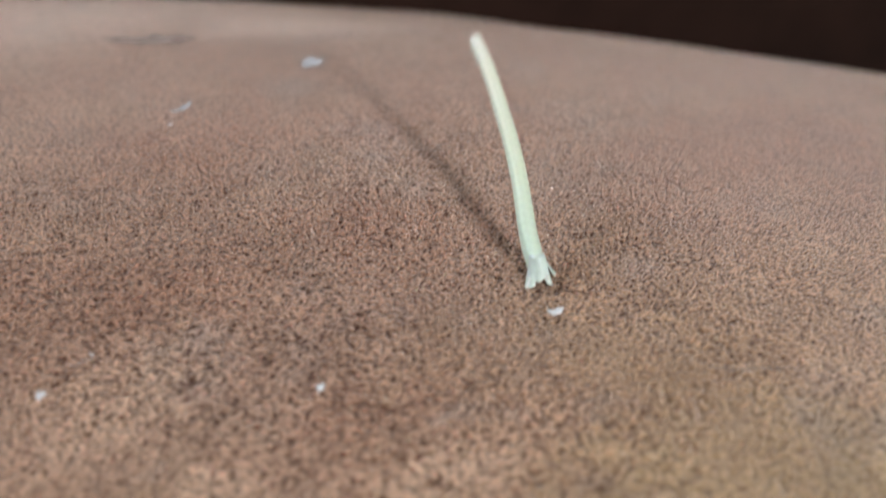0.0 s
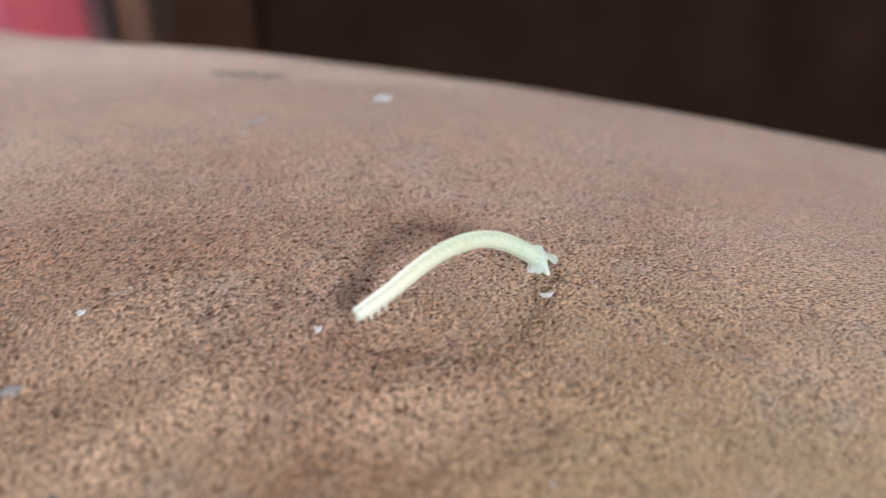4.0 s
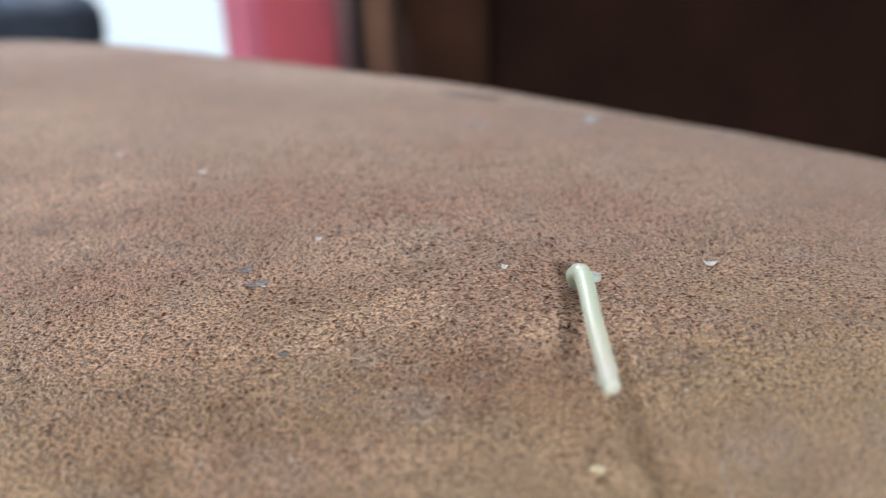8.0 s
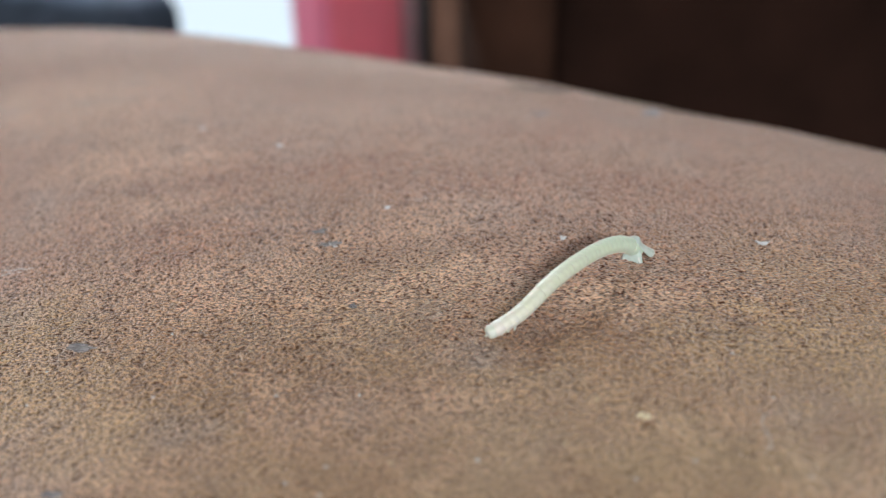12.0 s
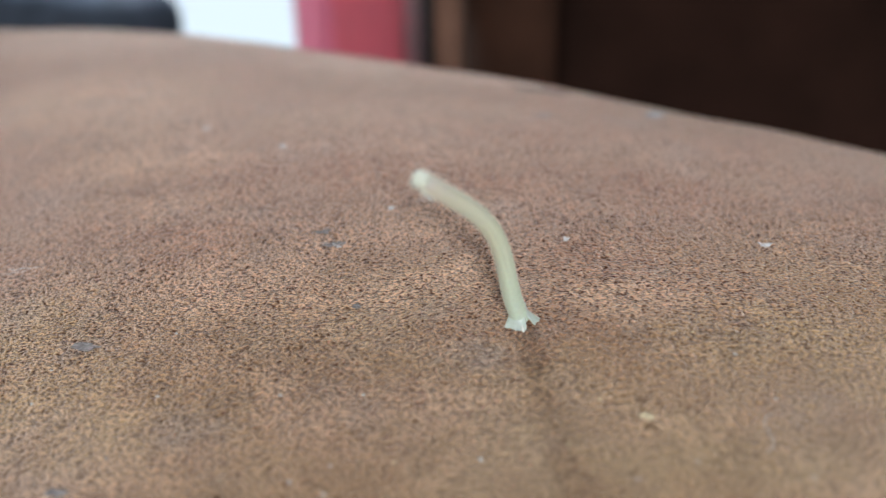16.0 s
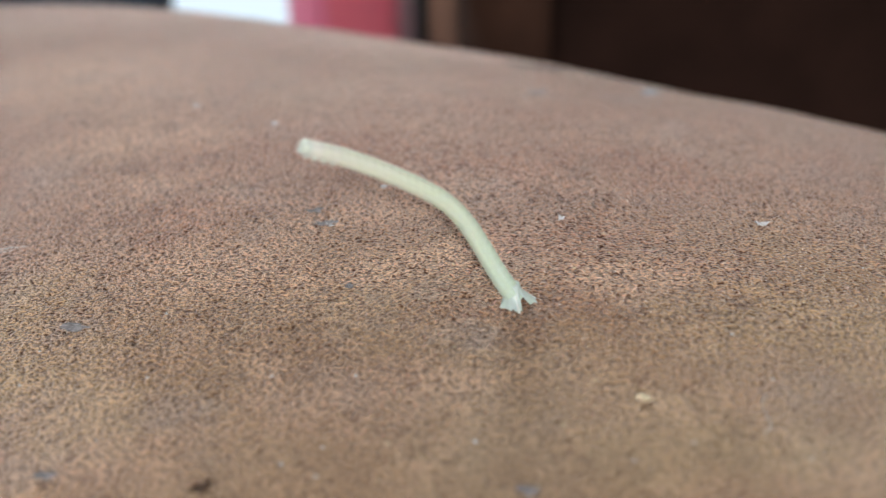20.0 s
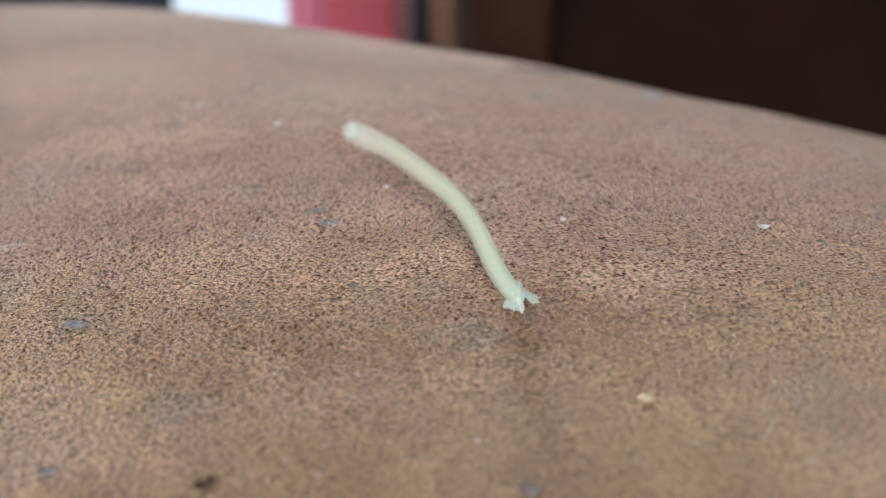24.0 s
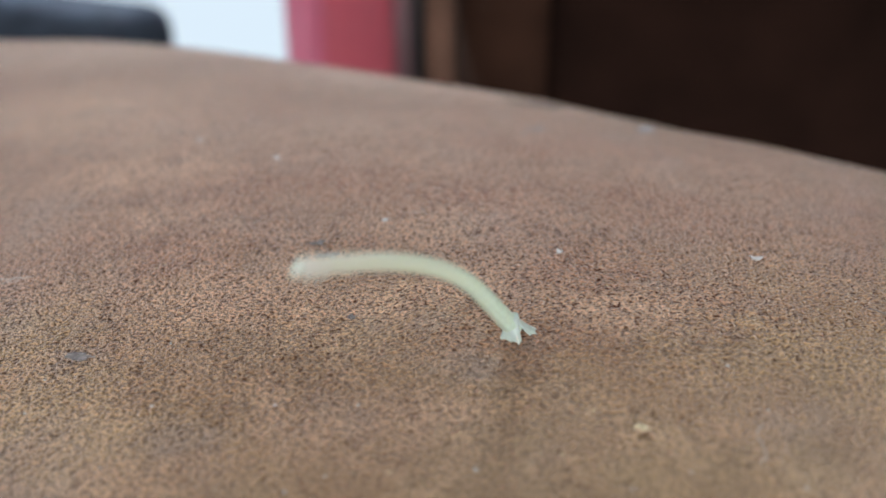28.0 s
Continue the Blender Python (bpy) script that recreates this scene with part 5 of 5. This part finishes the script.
    bend(24.7, (-0.0054, -0.0158, 0.6004), 0.82, (173, 67), (-173, 68), (-165, 67), (-159, 65), (-155, 63), (-153, 59), (-151, 53), (-149, 46), (-146, 39), (-144, 34), (-141, 32), (-139, 30), (-137, 30))
    bend(24.8, (-0.0054, -0.0158, 0.6004), 0.88, (162, 62), (172, 62), (179, 60), (-177, 58), (-173, 56), (-170, 53), (-166, 49), (-163, 44), (-160, 39), (-157, 36), (-155, 34), (-153, 33), (-152, 33))
    bend(24.9, (-0.0054, -0.0158, 0.6004), 0.92, (166, 61), (174, 63), (179, 65), (-176, 65), (-172, 65), (-168, 65), (-165, 63), (-161, 60), (-158, 56), (-156, 51), (-153, 47), (-150, 45), (-148, 44))
    bend(25, (-0.0054, -0.0158, 0.6004), 0.92, (170, 59), (174, 66), (176, 73), (-177, 75), (-170, 75), (-164, 74), (-159, 73), (-154, 72), (-150, 70), (-146, 69), (-142, 68), (-137, 66), (-134, 65))
    bend(25.1, (-0.0054, -0.0158, 0.6004), 0.85, (158, 67), (167, 69), (173, 70), (178, 72), (-177, 72), (-173, 73), (-168, 73), (-163, 73), (-159, 72), (-155, 70), (-153, 67), (-150, 64), (-148, 63))
    bend(25.2, (-0.0054, -0.0158, 0.6004), 0.87, (166, 58), (174, 58), (-180, 56), (-175, 52), (-171, 48), (-167, 42), (-163, 36), (-160, 33), (-158, 31), (-157, 31), (-155, 30), (-153, 31), (-151, 31))
    bend(25.3, (-0.0054, -0.0158, 0.6004), 0.94, (173, 52), (-179, 52), (-173, 48), (-169, 44), (-165, 40), (-162, 37), (-159, 34), (-156, 31), (-154, 28), (-151, 27), (-149, 26), (-147, 25), (-145, 25))
    bend(25.4, (-0.0054, -0.0158, 0.6004), 0.93, (170, 56), (179, 54), (-173, 48), (-168, 42), (-165, 38), (-162, 34), (-159, 31), (-156, 27), (-153, 23), (-150, 21), (-148, 19), (-145, 19), (-144, 19))
    bend(25.5, (-0.0054, -0.0158, 0.6004), 0.88, (168, 56), (176, 56), (-179, 54), (-174, 50), (-170, 46), (-166, 40), (-162, 34), (-159, 29), (-157, 26), (-154, 24), (-152, 23), (-151, 23), (-149, 23))
    bend(25.6, (-0.0054, -0.0158, 0.6004), 0.91, (163, 62), (172, 64), (178, 63), (-177, 62), (-173, 59), (-169, 55), (-165, 48), (-161, 41), (-158, 35), (-155, 32), (-153, 30), (-151, 29), (-149, 29))
    bend(25.7, (-0.0054, -0.0158, 0.6004), 0.90, (162, 63), (171, 64), (178, 62), (-177, 60), (-173, 57), (-169, 54), (-166, 49), (-163, 44), (-159, 39), (-156, 34), (-154, 31), (-151, 29), (-150, 29))
    bend(25.8, (-0.0054, -0.0158, 0.6004), 0.86, (161, 63), (168, 65), (173, 67), (177, 67), (-178, 64), (-173, 59), (-169, 52), (-166, 47), (-163, 43), (-161, 40), (-158, 38), (-156, 38), (-155, 37))
    bend(25.9, (-0.0054, -0.0158, 0.6004), 0.82, (159, 65), (165, 67), (167, 70), (168, 73), (171, 74), (175, 74), (-180, 72), (-176, 69), (-173, 65), (-170, 61), (-167, 57), (-165, 54), (-164, 53))
    bend(26, (-0.0054, -0.0158, 0.6004), 0.85, (145, 75), (139, 81), (87, 86), (56, 86), (78, 88), (156, 88), (-178, 87), (-162, 87), (-152, 86), (-146, 85), (-113, 86), (-50, 84), (-42, 81))
    bend(26.1, (-0.0054, -0.0158, 0.6004), 0.87, (101, 82), (101, 85), (60, 87), (11, 85), (-3, 81), (-9, 79), (-14, 78), (-20, 78), (-25, 78), (-26, 75), (-26, 71), (-26, 67), (-28, 66))
    bend(26.2, (-0.0054, -0.0158, 0.6004), 0.87, (62, 82), (36, 84), (9, 82), (-3, 77), (-8, 74), (-12, 72), (-15, 70), (-19, 70), (-22, 69), (-24, 67), (-25, 63), (-27, 59), (-29, 58))
    bend(26.3, (-0.0054, -0.0158, 0.6004), 0.83, (102, 81), (102, 84), (82, 86), (45, 86), (20, 85), (6, 85), (-4, 84), (-11, 83), (-17, 81), (-21, 80), (-26, 79), (-30, 79), (-33, 78))
    bend(26.4, (-0.0054, -0.0158, 0.6004), 0.84, (157, 67), (164, 68), (168, 69), (170, 70), (173, 71), (175, 72), (178, 72), (-180, 72), (-177, 70), (-174, 68), (-171, 64), (-169, 60), (-168, 59))
    bend(26.5, (-0.0054, -0.0158, 0.6004), 0.82, (-174, 68), (-161, 67), (-154, 66), (-150, 64), (-147, 62), (-145, 60), (-144, 57), (-143, 53), (-142, 50), (-140, 48), (-138, 47), (-135, 46), (-134, 46))
    bend(26.6, (-0.0054, -0.0158, 0.6004), 0.82, (-115, 62), (-109, 57), (-105, 55), (-102, 53), (-99, 52), (-98, 50), (-97, 49), (-97, 47), (-97, 46), (-96, 44), (-95, 43), (-93, 42), (-92, 41))
    bend(26.7, (-0.0054, -0.0158, 0.6004), 0.82, (-116, 65), (-110, 60), (-107, 56), (-107, 54), (-107, 52), (-108, 49), (-109, 47), (-110, 44), (-111, 41), (-111, 39), (-111, 36), (-110, 35), (-109, 34))
    bend(26.8, (-0.0054, -0.0158, 0.6004), 0.82, (-145, 74), (-130, 70), (-125, 66), (-124, 64), (-122, 61), (-121, 59), (-120, 57), (-119, 55), (-118, 53), (-118, 50), (-118, 47), (-118, 45), (-117, 43))
    bend(26.9, (-0.0054, -0.0158, 0.6004), 0.82, (-154, 79), (-135, 75), (-131, 71), (-129, 68), (-128, 66), (-127, 63), (-126, 61), (-125, 59), (-126, 55), (-127, 52), (-126, 48), (-125, 46), (-124, 45))
    bend(27, (-0.0054, -0.0158, 0.6004), 0.82, (170, 64), (177, 67), (-178, 70), (-173, 70), (-169, 68), (-166, 64), (-164, 61), (-162, 58), (-160, 57), (-158, 56), (-156, 53), (-155, 49), (-153, 47))
    bend(27.1, (-0.0054, -0.0158, 0.6004), 0.85, (154, 69), (163, 70), (169, 68), (174, 66), (178, 63), (-178, 60), (-175, 55), (-172, 50), (-169, 45), (-168, 42), (-166, 41), (-165, 40), (-164, 40))
    bend(27.2, (-0.0054, -0.0158, 0.6004), 0.82, (161, 77), (-179, 77), (-169, 75), (-164, 72), (-160, 69), (-158, 65), (-157, 61), (-155, 56), (-154, 51), (-152, 46), (-151, 43), (-149, 40), (-147, 40))
    bend(27.3, (-0.0054, -0.0158, 0.6004), 0.82, (-161, 61), (-149, 59), (-143, 58), (-140, 56), (-138, 52), (-138, 45), (-137, 37), (-135, 31), (-133, 29), (-130, 27), (-128, 27), (-126, 27), (-124, 27))
    bend(27.4, (-0.0054, -0.0158, 0.6004), 0.82, (-169, 32), (-163, 31), (-159, 29), (-156, 24), (-151, 16), (-146, 8), (-142, 3), (-138, 0), (-136, 0), (-134, 0), (-133, 1), (-131, 2), (-129, 2))
    bend(27.5, (-0.0054, -0.0158, 0.6004), 0.82, (-156, 44), (-147, 38), (-141, 26), (-136, 19), (-131, 15), (-128, 12), (-124, 10), (-121, 9), (-118, 8), (-115, 8), (-112, 9), (-110, 10), (-109, 11))
    bend(27.6, (-0.0054, -0.0158, 0.6004), 0.82, (178, 57), (-173, 51), (-167, 42), (-163, 36), (-159, 30), (-155, 22), (-151, 14), (-148, 9), (-145, 7), (-143, 6), (-141, 5), (-139, 6), (-138, 6))
    bend(27.7, (-0.0054, -0.0158, 0.6004), 0.92, (178, 48), (-175, 46), (-170, 41), (-166, 35), (-162, 27), (-158, 20), (-155, 15), (-152, 12), (-150, 11), (-148, 10), (-146, 10), (-145, 10), (-143, 11))
    bend(27.8, (-0.0054, -0.0158, 0.6004), 0.90, (-170, 23), (-166, 25), (-163, 25), (-160, 22), (-156, 16), (-152, 11), (-148, 6), (-144, 2), (-141, -1), (-137, -4), (-134, -5), (-132, -5), (-130, -4))
    bend(28, (-0.0054, -0.0158, 0.6004), 0.82, (-170, 49), (-162, 52), (-157, 52), (-153, 46), (-150, 37), (-146, 29), (-143, 24), (-140, 21), (-137, 18), (-134, 16), (-132, 16), (-130, 16), (-128, 17))

    def between(p, q, u):
        dirs = []
        for a, b in zip(p[3], q[3]):
            turn = a.rotation_difference(b)
            dirs.append(Euler((0, 0, 0)).to_quaternion().slerp(turn, u) @ a)
        return (p[0] * (1 - u) + q[0] * u, p[1].lerp(q[1], u), p[2] * (1 - u) + q[2] * u, dirs)

    rows = []
    for p, q in zip(keys, keys[1:]):
        rows.append(p)
        gap = q[0] - p[0]
        most = max(math.degrees(a.angle(b)) for a, b in zip(p[3], q[3]))
        n = max(1, round(gap / 0.2)) if gap > 0.25 else 3 if most > 40 else 1
        for k in range(1, n):
            u = k / n
            w = u * u * (3 - 2 * u) if gap > 0.25 else u
            m = between(p, q, w)
            rows.append((p[0] + gap * u, *m[1:]))
    rows.append(keys[-1])

    tracks = [[] for _ in range(RINGS)]
    head_rows, foot_rows = [], []
    for t, foot, stretch, dirs in rows:
        step = (LENGTH * stretch - 0.0009) / RINGS
        at = foot.copy()
        dorsal = Vector((0.8, 0.5, 0.35))
        way = None
        for i in range(RINGS):
            s = (i + 0.5) / RINGS * (len(dirs) - 1)
            k = min(int(s), len(dirs) - 2)
            new_way = dirs[k].lerp(dirs[k + 1], s - k).normalized()
            if way is not None:
                dorsal = way.rotation_difference(new_way) @ dorsal
            way = new_way
            dorsal = (dorsal - way * dorsal.dot(way)).normalized()
            turn = Matrix((dorsal, way.cross(dorsal), way)).transposed().to_4x4()
            at = at + way * step
            tracks[i].append((t, Matrix.Translation(at - way * step * 0.5) @ turn))
        head_rows.append((t, Matrix.Translation(at + way * 0.00005) @ turn))
        lean = Vector((0, 0, 1)).slerp(dirs[0], 0.3)
        foot_rows.append((t, Matrix.Translation(foot - lean * 0.0002) @ Vector((0, 0, 1)).rotation_difference(lean).to_matrix().to_4x4()))
    for ob, track in zip(BODY_RINGS, tracks):
        walk(ob, track)
    walk(HEAD, head_rows)
    for ob in FEET:
        walk(ob, foot_rows)


motions()
